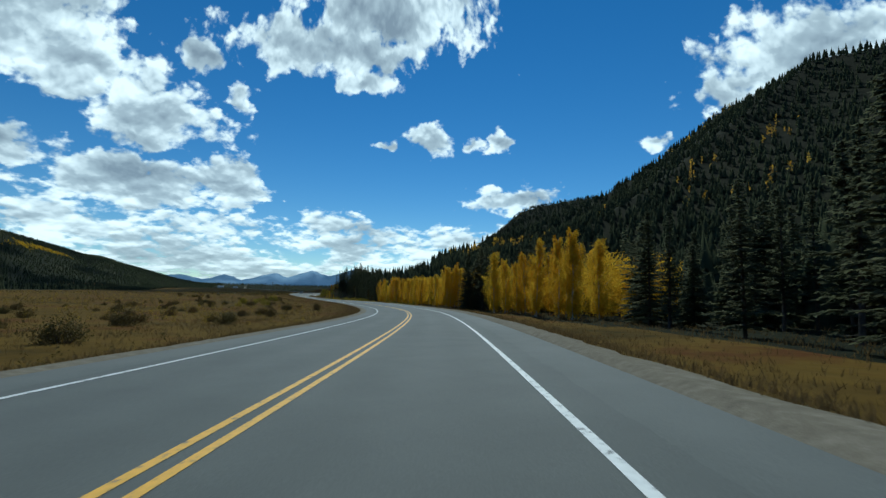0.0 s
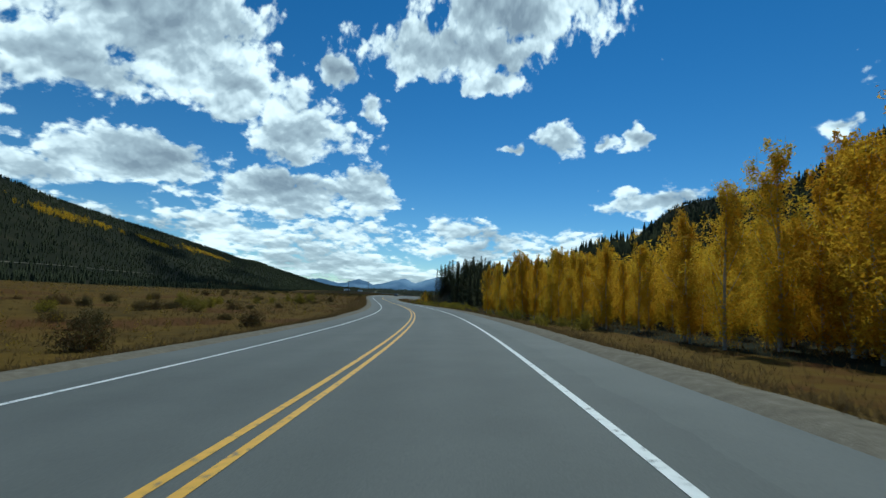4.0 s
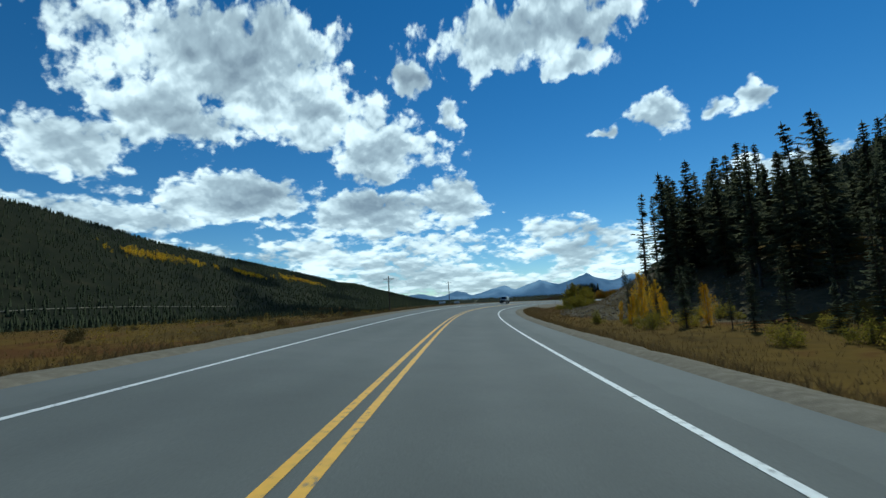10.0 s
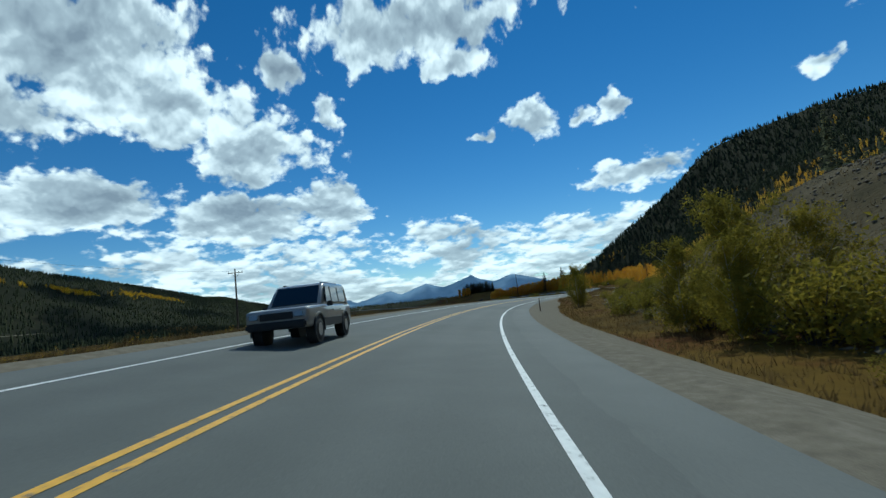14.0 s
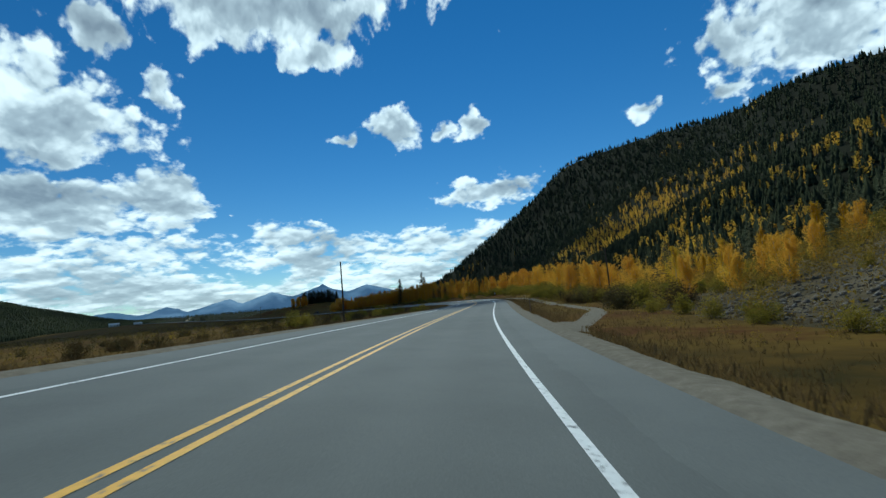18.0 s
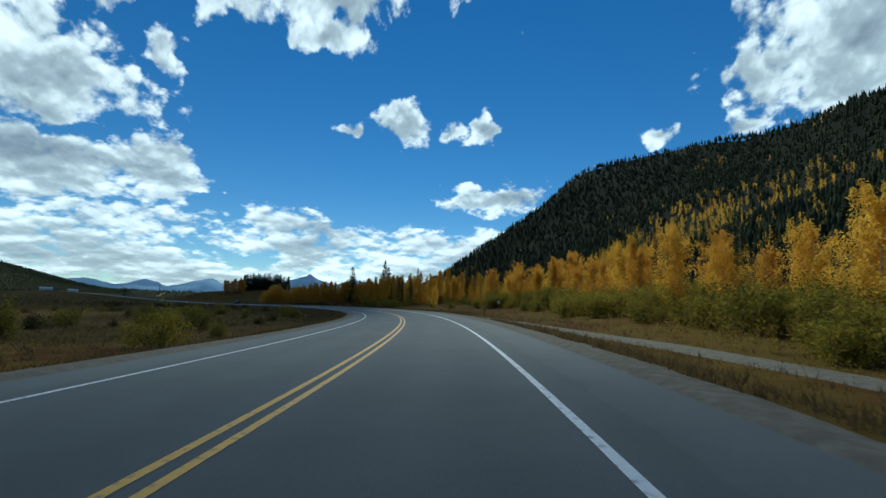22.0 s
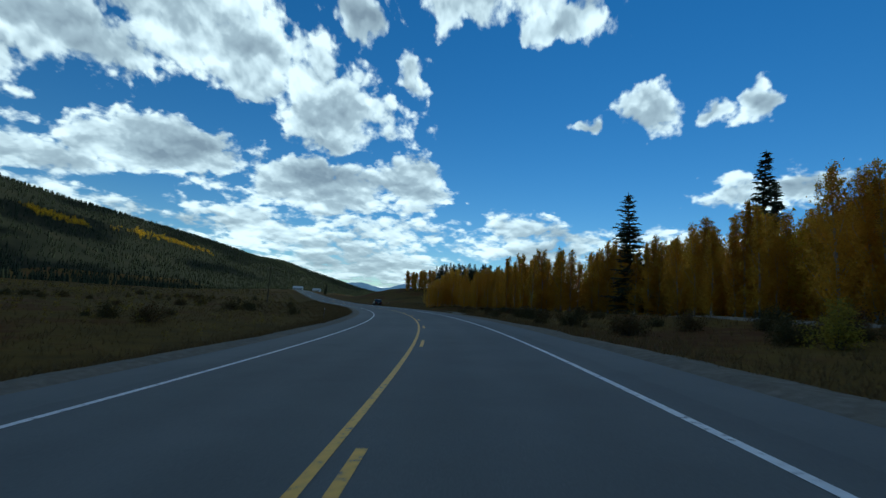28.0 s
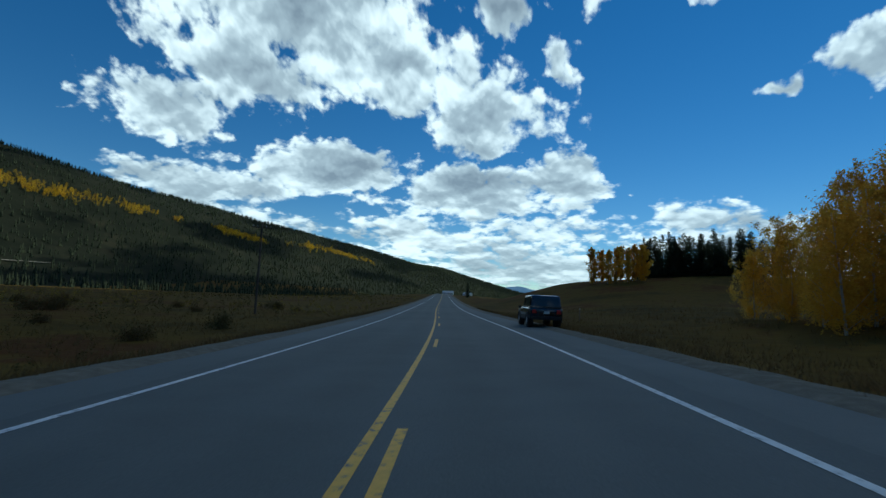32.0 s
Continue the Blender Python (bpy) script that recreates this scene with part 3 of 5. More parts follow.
# ---- far mountains ----
def far_range():
    """Peaks that close the view down the valley, blue haze painted into their colour."""
    x = np.linspace(-3400, 3400, 341)
    peaks = ((-1700, 120, 900), (-660, 132, 420), (-320, 150, 300), (90, 165, 380), (460, 200, 420), (825, 240, 400), (1180, 205, 420), (2100, 210, 800))
    h = np.full_like(x, 60.0)
    for px, ph, pw in peaks:
        h = np.maximum(h, ph * (1 - 0.62 * (np.abs(x - px) / pw) ** 0.95))
    h = h + 6 * wave(x, x * 0.3, 0.016) + 5 * wave(x, x, 0.045, 2.0) + 2.5 * wave(x, x * 0.7, 0.13, 1.0)
    rows = []
    for f, dy in ((-0.3, -420), (0.2, -330), (0.45, -220), (0.72, -110), (1.0, 0), (0.0, 160)):
        jag = (wave(x, x * 0.4 + dy, 0.02, dy) * 16 + wave(x, x * 0.3 + dy, 0.06, dy) * 7) * (0 < f < 1)
        rows.append(np.stack([x + 30 * wave(x, x, 0.01, dy), np.sqrt(np.maximum(4500.0 ** 2 - x * x, 2600.0 ** 2)) + 120 + dy, h * f + jag], -1))
    v = np.concatenate(rows)
    m, n, l, p = material("far_mountain_painted_haze")
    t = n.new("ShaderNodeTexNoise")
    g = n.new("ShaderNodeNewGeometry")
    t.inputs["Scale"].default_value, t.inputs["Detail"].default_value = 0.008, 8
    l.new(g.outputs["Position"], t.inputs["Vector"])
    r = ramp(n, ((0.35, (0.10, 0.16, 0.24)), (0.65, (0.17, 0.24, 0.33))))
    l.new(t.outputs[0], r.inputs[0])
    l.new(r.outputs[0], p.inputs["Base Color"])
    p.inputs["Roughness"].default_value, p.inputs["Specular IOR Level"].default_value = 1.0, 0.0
    # a faint blue glow stands in for the airlight before the peaks
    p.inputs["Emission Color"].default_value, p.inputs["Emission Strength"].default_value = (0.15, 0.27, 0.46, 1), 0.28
    return tagged(new("backdrop", mesh_of("backdrop", v, grid_faces(6, len(x)), m)), "mountain range beyond the valley with blue haze painted on", "mountains", kind="structure")


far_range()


# ---- helpers for things ----
def thing(name, x, y, label, category, group="", z=None):
    """An Empty on the ground that carries a thing's parts."""
    ob = new(name)
    ob.location = (x, y, float(ground_z(x, y)) if z is None else z)
    ob.empty_display_size = 0.3
    return tagged(ob, label, category, group)


def part(name, me, parent, label=""):
    ob = new(name, me)
    ob.parent = parent
    if label:
        ob["label"] = label
    return ob


def solid_mesh(name, bm, mat):
    me = bpy.data.meshes.new(name)
    bmesh.ops.recalc_face_normals(bm, faces=bm.faces)
    bm.to_mesh(me)
    bm.free()
    me.materials.append(mat)
    return me


def tube(points, radii, sides=7):
    """Points and quads of a tapered tube along a line."""
    pts = np.asarray(points, float)
    v, f = [], []
    for i, (p, r) in enumerate(zip(pts, radii)):
        t = pts[min(i + 1, len(pts) - 1)] - pts[max(i - 1, 0)]
        t = t / (np.linalg.norm(t) + 1e-9)
        a = np.cross(t, (0.31, 0.87, 0.11))
        a /= np.linalg.norm(a)
        b = np.cross(t, a)
        for k in range(sides):
            w = 2 * math.pi * k / sides
            v.append(p + r * (math.cos(w) * a + math.sin(w) * b))
    for i in range(len(pts) - 1):
        for k in range(sides):
            f.append((i * sides + k, i * sides + (k + 1) % sides, (i + 1) * sides + (k + 1) % sides, (i + 1) * sides + k))
    return np.array(v), np.array(f)


def tubes_mesh(name, tubes, mat):
    v, f, n = [], [], 0
    for tv, tf in tubes:
        v.append(tv)
        f.append(tf + n)
        n += len(tv)
    return mesh_of(name, np.concatenate(v), np.concatenate(f), mat, None, True)


# ---- conifers ----
def conifer_meshes(seed, h, width, mat=PINE, step=0.34, ragged=0.4, bare=0.08):
    """Trunk with dead lower twigs, and a crown of drooping boughs, each hung with tufts of needles, uneven from whorl to whorl."""
    r = np.random.RandomState(seed)
    lean = r.uniform(-0.02, 0.02, 2) * h
    axis = lambda s: np.array((lean[0] * s * s + 0.05 * math.sin(4 * s + seed), lean[1] * s * s, h * s))
    ss = np.linspace(0, 1, 8)
    tubes = [tube([axis(s) for s in ss], [0.012 * h * (1.05 - s) + 0.01 for s in ss], 7)]
    for _ in range(int(8 + 40 * bare)):
        s0, a = r.uniform(0.03, bare + 0.12), r.uniform(0, 2 * math.pi)
        c = axis(s0)
        ln = width * r.uniform(0.3, 0.8)
        tubes.append(tube([c, c + np.array((math.cos(a) * ln, math.sin(a) * ln, -0.12 * ln))], [0.018, 0.004], 3))
    vs = []
    z = bare * h
    phase = r.uniform(0, 6.28, 3)
    while z < h * 0.985:
        s = z / h
        thin = r.uniform(1 - 0.8 * ragged, 1.12)                # some whorls are short, some far out
        reach = (width * (1 - s) ** 0.78 * (0.55 + 0.45 * min(1, (s - bare) / 0.16 + 0.25)) + 0.10) * thin
        c = axis(s)
        for k in range(int(5 + 3 * (1 - s))):
            a = r.uniform(0, 2 * math.pi)
            ln = reach * r.uniform(1 - ragged, 1.1) * (1 + 0.22 * math.sin(2 * a + phase[0] + 5 * s) + 0.12 * math.sin(3 * a + phase[1] - 9 * s))
            out, side, up = np.array((math.cos(a), math.sin(a), 0)), np.array((-math.sin(a), math.cos(a), 0)), np.array((0, 0, 1.0))
            sag = r.uniform(0.10, 0.40) - 0.45 * s
            n = int(4 + ln / 0.17)
            for i in range(n):
                f = (i + 0.6) / n
                q = c + out * ln * f + up * ln * (0.10 * f - sag * f * f)
                for sd in (-1, 1):
                    tl = (0.20 + 0.20 * ln * (1 - 0.7 * f)) * r.uniform(0.7, 1.3)
                    way = out * r.uniform(0.35, 0.9) + side * sd * r.uniform(0.5, 1.0) - up * r.uniform(0.0, 0.5)
                    wide = np.cross(way, up + side * r.uniform(-0.9, 0.9))
                    wide = wide / (np.linalg.norm(wide) + 1e-6) * tl * r.uniform(0.22, 0.36)
                    vs += [q - wide, q + wide, q + way * tl]
            tip = c + out * ln * 1.06 + up * ln * (0.08 - sag)
            q = c + out * ln * 0.72 + up * ln * (0.07 - sag * 0.5)
            vs += [q - side * 0.07, q + side * 0.07, tip, q - up * 0.08, q + up * 0.05, tip]
        z += step * (0.65 + 0.5 * (1 - s)) * r.uniform(0.7, 1.3)
    top = axis(1.0)
    for a in (0, 2.1, 4.2):
        vs += [top - np.array((0, 0, 0.5)), top + np.array((0.09 * math.cos(a), 0.09 * math.sin(a), -0.45)), top + np.array((0, 0, 0.12))]
    v = np.array(vs)
    return tubes_mesh("trunk", tubes, BARK), mesh_of("crown", v, np.arange(len(v)).reshape(-1, 3), mat)


# ---- aspens and shrubs ----
def leaf_cloud(r, centres, sizes, count, leaf, flat=0.0):
    """Small leaf clumps scattered round the given centres, as quads."""
    centres, sizes = np.asarray(centres), np.asarray(sizes)
    idx = r.randint(0, len(centres), count)
    d = np.clip(r.normal(0, 0.48, (count, 3)), -1.2, 1.2)
    p = centres[idx] + d * sizes[idx][:, None] * np.array((1, 1, 1.35))
    u = r.normal(size=(count, 3))
    u /= np.linalg.norm(u, axis=1)[:, None]
    w = np.cross(u, r.normal(size=(count, 3)))
    w /= np.linalg.norm(w, axis=1)[:, None]
    s = leaf * r.uniform(0.5, 1.3, count)[:, None]
    tri = np.stack([p - u * s, p + w * s * 0.8, p + u * s], 1)
    return tri.reshape(-1, 3)


def aspen_meshes(seed, h, width, mat=ASPEN_LEAF, count=11000, leaf=0.088, taper=0.52, twigs=True):
    """Pale trunk with upswept limbs, an upright crown of leaf clumps with gaps, and bare twig ends over it."""
    r = np.random.RandomState(seed)
    lean = r.uniform(-0.04, 0.04, 2) * h
    at = lambda s: np.array((lean[0] * s * s + 0.1 * math.sin(5 * s + seed), lean[1] * s * s, h * s))
    ss = np.linspace(0, 0.97, 8)
    tubes = [tube([at(s) for s in ss], [0.010 * h * (1.08 - s) + 0.008 for s in ss], 6)]
    centres, sizes = [], []
    limbs = 64
    for i in range(limbs):
        s = 0.10 + 0.88 * (i + r.uniform(0, 1)) / limbs
        a = r.uniform(0, 2 * math.pi)
        prof = min(1, (s + 0.02) / 0.40) ** 0.8 * (1.03 - s) ** taper
        reach = width * prof * r.uniform(0.2, 1.15)
        p0 = at(max(0.05, s - 0.16))
        p1 = at(s) + np.array((math.cos(a) * reach, math.sin(a) * reach, 0.3 * reach))
        if i % 5 == 0:
            end = p1 + np.array((r.normal(0, 0.10), r.normal(0, 0.10), r.uniform(0.5, 1.1))) * (1.0 if twigs and s > 0.5 else 0.1)
            tubes.append(tube([p0, (p0 + p1) / 2 + np.array((0, 0, -0.08)), p1, end], [0.030, 0.020, 0.012, 0.003], 4))
        for f in (0.5, 0.8, 1.06):
            centres.append(p0 + (p1 - p0) * f + r.normal(0, 0.08, 3) * width * 0.5)
            sizes.append((width * r.uniform(0.10, 0.22) * (1.25 - 0.4 * f) + 0.07) * (1.15 - 0.5 * s))
    trunk = tubes_mesh("trunk", tubes, ASPEN_BARK)
    v = leaf_cloud(r, centres, sizes, count, leaf)
    return trunk, mesh_of("crown", v, np.arange(len(v)).reshape(-1, 3), mat)


def shrub_meshes(seed, h, width, mat, count=2200, leaf=0.072):
    r = np.random.RandomState(seed)
    tubes, centres, sizes = [], [], []
    for i in range(16):
        a, q = r.uniform(0, 2 * math.pi), width * r.uniform(0.15, 0.9)
        p1 = np.array((math.cos(a) * q, math.sin(a) * q, h * r.uniform(0.45, 0.95) * (1.1 - 0.5 * q / width)))
        tubes.append(tube([(0.15 * math.cos(a), 0.15 * math.sin(a), -0.1), p1 * np.array((0.55, 0.55, 0.6)), p1], [0.025, 0.015, 0.006], 4))
        centres.append(p1)
        sizes.append(width * r.uniform(0.2, 0.38))
        centres.append(p1 * np.array((0.9, 0.9, 0.5)))
        sizes.append(width * 0.3)
    v = leaf_cloud(r, centres, sizes, count, leaf)
    v[:, 2] = np.maximum(v[:, 2], 0.02)
    return tubes_mesh("stem", tubes, BARK), mesh_of("foliage", v, np.arange(len(v)).reshape(-1, 3), mat)


def place_set(name, kinds, spots, label, category, group, parts=("trunk", "crown")):
    """Repeats of a plant: each a thing of its own on shared meshes."""
    r = np.random.RandomState(len(spots) + len(name))
    first = {}
    for x, y, size in spots:
        k = r.randint(len(kinds))
        z = float(ground_z(x, y)) - 0.12
        turn = r.uniform(0, 360)
        if k not in first:
            ob = thing(name, 0, 0, label, category, group, 0)
            for pn, me in zip(parts, kinds[k]):
                part(pn, me, ob)
            first[k] = ob
            ob.matrix_basis = pose(x, y, z, r.uniform(-2, 2), r.uniform(-2, 2), turn) @ Matrix.Diagonal((size, size, size, 1))
        else:
            made = copy_thing(first[k], Matrix.Identity(4))
            made.matrix_basis = pose(x, y, z, r.uniform(-2, 2), r.uniform(-2, 2), turn) @ Matrix.Diagonal((size, size, size, 1))


def scatter(r, y0, y1, d0, d1, n, gap, taken):
    """Spots beside the road between two distances from it, no closer to one another than gap."""
    out = []
    for _ in range(n * 6):
        if len(out) >= n:
            break
        y, d = r.uniform(y0, y1), r.uniform(d0, d1)
        s = float(road_slope(y))
        q = math.sqrt(1 + s * s)
        x, yy = float(road_x(y)) + d / q, y - d * s / q
        if all((x - a) ** 2 + (yy - b) ** 2 > gap * gap for a, b in taken[-160:]):
            taken.append((x, yy))
            out.append((x, yy))
    return out


def beside(y, d):
    """The place at a distance to the right of the road's centre line."""
    s = float(road_slope(y))
    q = math.sqrt(1 + s * s)
    return float(road_x(y)) + d / q, y - d * s / q


TRACKS = ((2.1, ((520, 6.5), (531, 9), (543, 13), (553, 15.5), (566, 15), (582, 14), (600, 14.5), (612, 14), (625, 11.5), (636, 9.2), (648, 7.4))),
          (2.0, ((772, 29), (784, 25.5), (791, 24.3), (798, 24.8), (815, 28))), (3.0, ((828, 7.0), (840, 10), (856, 12), (880, 13))))


def off_tracks(x, y, room=-0.1):
    """True where no gravel track runs."""
    d = (x - road_x(y)) / np.sqrt(1 + road_slope(y) ** 2)
    ok = ~((d > 0) & (d < 6.9 + 2.2 * smooth(385, 405, y) * (1 - smooth(470, 500, y))))
    for width, line in TRACKS:
        for (y0, d0), (y1, d1) in zip(line[:-1], line[1:]):
            for k in np.linspace(0, 1, 9):
                px, py = beside(y0 + (y1 - y0) * k, d0 + (d1 - d0) * k)
                ok &= (x - px) ** 2 + (y - py) ** 2 > (width * 0.5 + room) ** 2
    return ok


rr = np.random.RandomState(11)
CON = [conifer_meshes(20 + i, 10.0, w, PINE, 0.32, g, b) for i, (w, g, b) in enumerate(((2.0, 0.4, 0.05), (1.5, 0.5, 0.14), (2.4, 0.45, 0.05), (1.3, 0.55, 0.22), (1.8, 0.45, 0.08), (2.15, 0.55, 0.16)))]
ASP = [aspen_meshes(40 + i, 10.0, w) for i, w in enumerate((2.3, 1.9, 2.6, 2.1, 2.45))]
SHR = [shrub_meshes(60 + i, 1.8, 1.3, SHRUB_LEAF) for i in range(3)]
WIL = [shrub_meshes(70 + i, 1.3, 1.3, WILLOW_LEAF) for i in range(3)]

# stands beside the road: from y, to y, from d, to d, number, height factor low, high
CONIFER_STANDS = ((12, 50, 20, 46, 36, 0.95, 1.4), (96, 116, 20, 38, 34, 1.1, 1.6), (215, 300, 27, 46, 34, 0.8, 1.4), (300, 372, 29, 50, 66, 1.0, 1.6),
                  (334, 400, 47, 66, 28, 0.8, 1.3), (372, 424, 38, 50, 28, 0.9, 1.5), (396, 432, 42, 56, 16, 0.7, 1.1), (600, 700, 27, 42, 10, 0.8, 1.3), (700, 800, 30, 66, 22, 0.8, 1.4), (300, 350, 17, 27, 22, 0.3, 0.6), (1165, 1195, 13, 20, 3, 0.7, 1.0))
BACK_STANDS = ((60, 212, 36, 56, 22, 1.1, 1.6), (400, 470, 58, 78, 7, 0.7, 1.1), (575, 700, 40, 95, 40, 0.8, 1.4), (470, 640, 48, 108, 60, 0.6, 1.15), (585, 700, 88, 125, 80, 0.9, 1.5), (735, 770, 44, 62, 16, 1.1, 1.6))
ASPEN_STANDS = ((58, 90, 18, 30, 26, 0.75, 1.2), (122, 138, 18, 30, 20, 0.95, 1.3), (138, 170, 18, 31, 26, 0.6, 1.0), (170, 214, 17, 30, 40, 0.8, 1.15), (206, 237, 26, 34, 24, 0.65, 1.0), (318, 342, 15, 21, 8, 0.2, 0.4), (332, 335, 18.5, 19.5, 1, 0.52, 0.56), 
                (545, 640, 34, 72, 20, 0.6, 0.9))
ORANGE_STANDS = ((640, 740, 27, 60, 44, 0.6, 1.0), (740, 795, 26, 48, 30, 0.8, 1.2), (795, 850, 33, 44, 110, 0.9, 1.35), (846, 864, 24, 34, 34, 0.8, 1.2), (862, 886, 24, 36, 70, 0.7, 1.08), (884, 907, 27, 39, 50, 0.65, 0.95))
taken = []
spots = []
for y0, y1, d0, d1, n, a, b in CONIFER_STANDS:
    spots += [(x, y, rr.uniform(a, b)) for x, y in scatter(rr, y0, y1, d0, d1, n, 2.6, taken)]
spots += [(187, 762, 1.0), (189.5, 765, 1.1), (191, 760, 0.9), (186, 767, 0.8), (193, 766, 1.15), (48.4, 112.3, 1.1), (51, 115.5, 1.2), (53.7, 114.1, 1.65), (50.5, 109, 1.3), (46.8, 107, 1.0), (53, 105, 1.5), (50.7, 353.8, 1.5), (53, 349.5, 1.6), (52.4, 345, 1.4), (55.5, 356, 1.5), (57, 351, 1.6)]
place_set("conifer", CON, spots, "tall dark green spruce standing in the roadside forest", "tree", "roadside conifers")
BUSHY = [conifer_meshes(30 + i, 10.0, w, PINE, 0.30, 0.35, 0.02) for i, w in enumerate((2.5, 2.1, 2.8))]
spots = [(150 + 0.50 * i + rr.uniform(-2, 2), 1048 + rr.uniform(-14, 14), rr.uniform(0.8, 1.5)) for i in range(76)]
place_set("full_conifer", BUSHY, [(59.7, 399.6, 0.42), (81.9, 426.4, 1.4), (73.7, 406.5, 1.25), (77.7, 403.3, 1.75), (191.4, 838.7, 1.9), (202.7, 826, 2.2), (206, 829, 1.9), (39, 41, 1.15), (45, 48, 1.3), (48, 38, 1.35), (42, 30, 1.2), (38, 34, 0.8)], "tall full dark spruce standing among golden aspens", "tree", "full roadside conifers")
place_set("knoll_conifer", BUSHY, spots, "broad dark spruce in the clump on the knoll", "tree", "conifers on the knoll")
spots = []
for y0, y1, d0, d1, n, a, b in ASPEN_STANDS:
    spots += [(x, y, rr.uniform(a, b)) for x, y in scatter(rr, y0, y1, d0, d1, n, 1.5, taken)]
place_set("aspen", ASP, spots, "aspen with pale trunk and golden autumn leaves", "tree", "roadside aspens")

spots = []
for y0, y1, d0, d1, n, a, b in ORANGE_STANDS:
    spots += [(x, y, rr.uniform(a, b)) for x, y in scatter(rr, y0, y1, d0, d1, n, 1.1, taken)]
COL = [aspen_meshes(80 + i, 10.0, w, ASPEN_ORANGE, 7500, 0.098, 0.75) for i, w in enumerate((1.9, 1.6, 2.25, 2.0))]
place_set("slender_aspen", COL, spots, "slender aspen with dense orange-brown autumn leaves", "tree", "orange aspens")
WID = [aspen_meshes(96 + i, 10.0, 3.4, ASPEN_ORANGE, 11500, 0.112, 0.42) for i in range(2)]
BEND = [(x, y, rr.uniform(0.5, 0.65) + 0.07 * (x - 155)) for x, y in ((155.4, 921), (157, 920), (156.4, 915.6), (158.4, 915), (156.8, 911.4), (159, 910.6), (156.4, 907), (159, 906), (161, 912), (161, 918), (163, 909), (163, 915))]
for y0, y1, d0, d1, n, a, b in ((590, 640, 23, 36, 24, 0.5, 0.85), (640, 700, 24, 40, 14, 0.5, 0.8), (745, 790, 28, 40, 10, 0.7, 1.0), (505, 588, 30, 52, 16, 0.4, 0.62)):
    BEND += [(x, y, rr.uniform(a, b)) for x, y in scatter(rr, y0, y1, d0, d1, n, 2.2, taken)]
place_set("wide_aspen", WID, BEND + [(183.9, 693.2, 0.8), (186, 696, 0.7), (181.9, 681.1, 0.72), (184, 683, 0.85), (185.5, 679, 0.75), (190, 705, 0.7), (178, 712, 0.55), (192, 688, 0.9), (171, 640, 0.7), (175, 646, 0.85), (178, 655, 0.75), (180, 662, 0.9), (183, 669, 0.8), (172, 652, 0.6), (176, 634, 0.9), (168, 628, 0.65), (187, 660, 1.0), (184, 650, 0.95)], "broad aspen with orange leaves beside the gravel track", "tree", "broad orange aspens")
KNO = [aspen_meshes(86 + i, 10.0, 2.6, ASPEN_ORANGE, 3200, 0.28) for i in range(2)]
place_set("knoll_aspen", KNO, [(x, y, rr.uniform(0.8, 1.05)) for x, y in ((137, 1021), (139, 1026), (141, 1019), (143, 1024), (144, 1029), (146, 1020), (148, 1025), (150, 1021))], "dense golden-brown aspen in the clump on the knoll", "tree", "aspens on the knoll")
# broad green-gold trees beside the scree
BRD = [aspen_meshes(90 + i, 10.0, 4.2, SHRUB_LEAF, 15000, 0.12, 0.34, False) for i in range(2)]
place_set("roadside_tree", BRD, [(47.6, 411.5, 0.44), (50.2, 414, 0.64), (48.6, 416.5, 0.46), (52.6, 412.5, 0.52), (52.8, 417, 0.5), (53.5, 422, 0.34), (56, 428, 0.3), (63, 463.5, 0.62), (64.5, 465.5, 0.45)], "bushy roadside tree with green and yellow leaves", "tree", "trees beside the scree")
spots = []
for y0, y1, d0, d1, n, a, b in ((270, 330, 13, 26, 20, 0.5, 1.0), (386, 430, 12, 16, 6, 0.4, 0.8), (410, 425, 13.5, 17, 6, 1.2, 2.0), (436, 452, 14, 18, 5, 0.9, 1.5), (470, 620, 16, 48, 34, 0.5, 1.1), (500, 578, 37, 52, 26, 1.0, 2.0), (500, 512, 16, 36, 8, 0.8, 1.5), (556, 580, 20, 46, 14, 1.0, 2.0), (496, 556, 18, 22, 13, 0.5, 0.9), (600, 760, 17, 30, 26, 0.9, 1.6), (622, 672, 20, 28, 13, 1.3, 2.1), (150, 240, 11, 17, 12, 0.6, 1.1), (222, 300, 11, 24, 34, 0.4, 1.0), (602, 652, 17.5, 20.5, 16, 1.1, 1.6), (600, 690, 19, 27, 34, 1.0, 2.0), (745, 785, 13, 22, 16, 1.0, 1.9)):
    spots += [(x, y, rr.uniform(a, b)) for x, y in scatter(rr, y0, y1, d0, d1, n, 1.6, taken)]
for y0, y1, n, a, b in ((160, 260, 12, 0.8, 1.5), (560, 720, 26, 0.8, 1.7)):
    spots += [(x, y, rr.uniform(a, b)) for x, y in scatter(rr, y0, y1, -40, -14, n, 2.0, taken)]
spots = [q for q in spots if off_tracks(np.array([q[0]]), np.array([q[1]]), 1.3)[0]]
place_set("shrub", SHR, spots, "yellowing roadside shrub with thin grey stems", "shrub", "roadside shrubs", ("stem", "foliage"))
spots = []
for y0, y1, n in ((0, 200, 70), (200, 500, 50), (500, 720, 60), (720, 960, 60)):
    spots += [(x, y, rr.uniform(0.5, 1.3)) for x, y in scatter(rr, y0, y1, -75, -15, n, 1.6, taken)]
spots += [(x, y, rr.uniform(1.3, 2.0)) for x, y in scatter(rr, 548, 596, 17, 24, 14, 2.2, taken)]
spots += [(x, y, rr.uniform(0.4, 1.0)) for x, y in scatter(rr, 778, 860, 11, 23, 46, 1.6, taken) if off_tracks(np.array([x]), np.array([y]), 1.0)[0]]
place_set("willow_bush", WIL, spots, "low brown and rust willow bush in the meadow", "shrub", "meadow willows", ("stem", "foliage"))


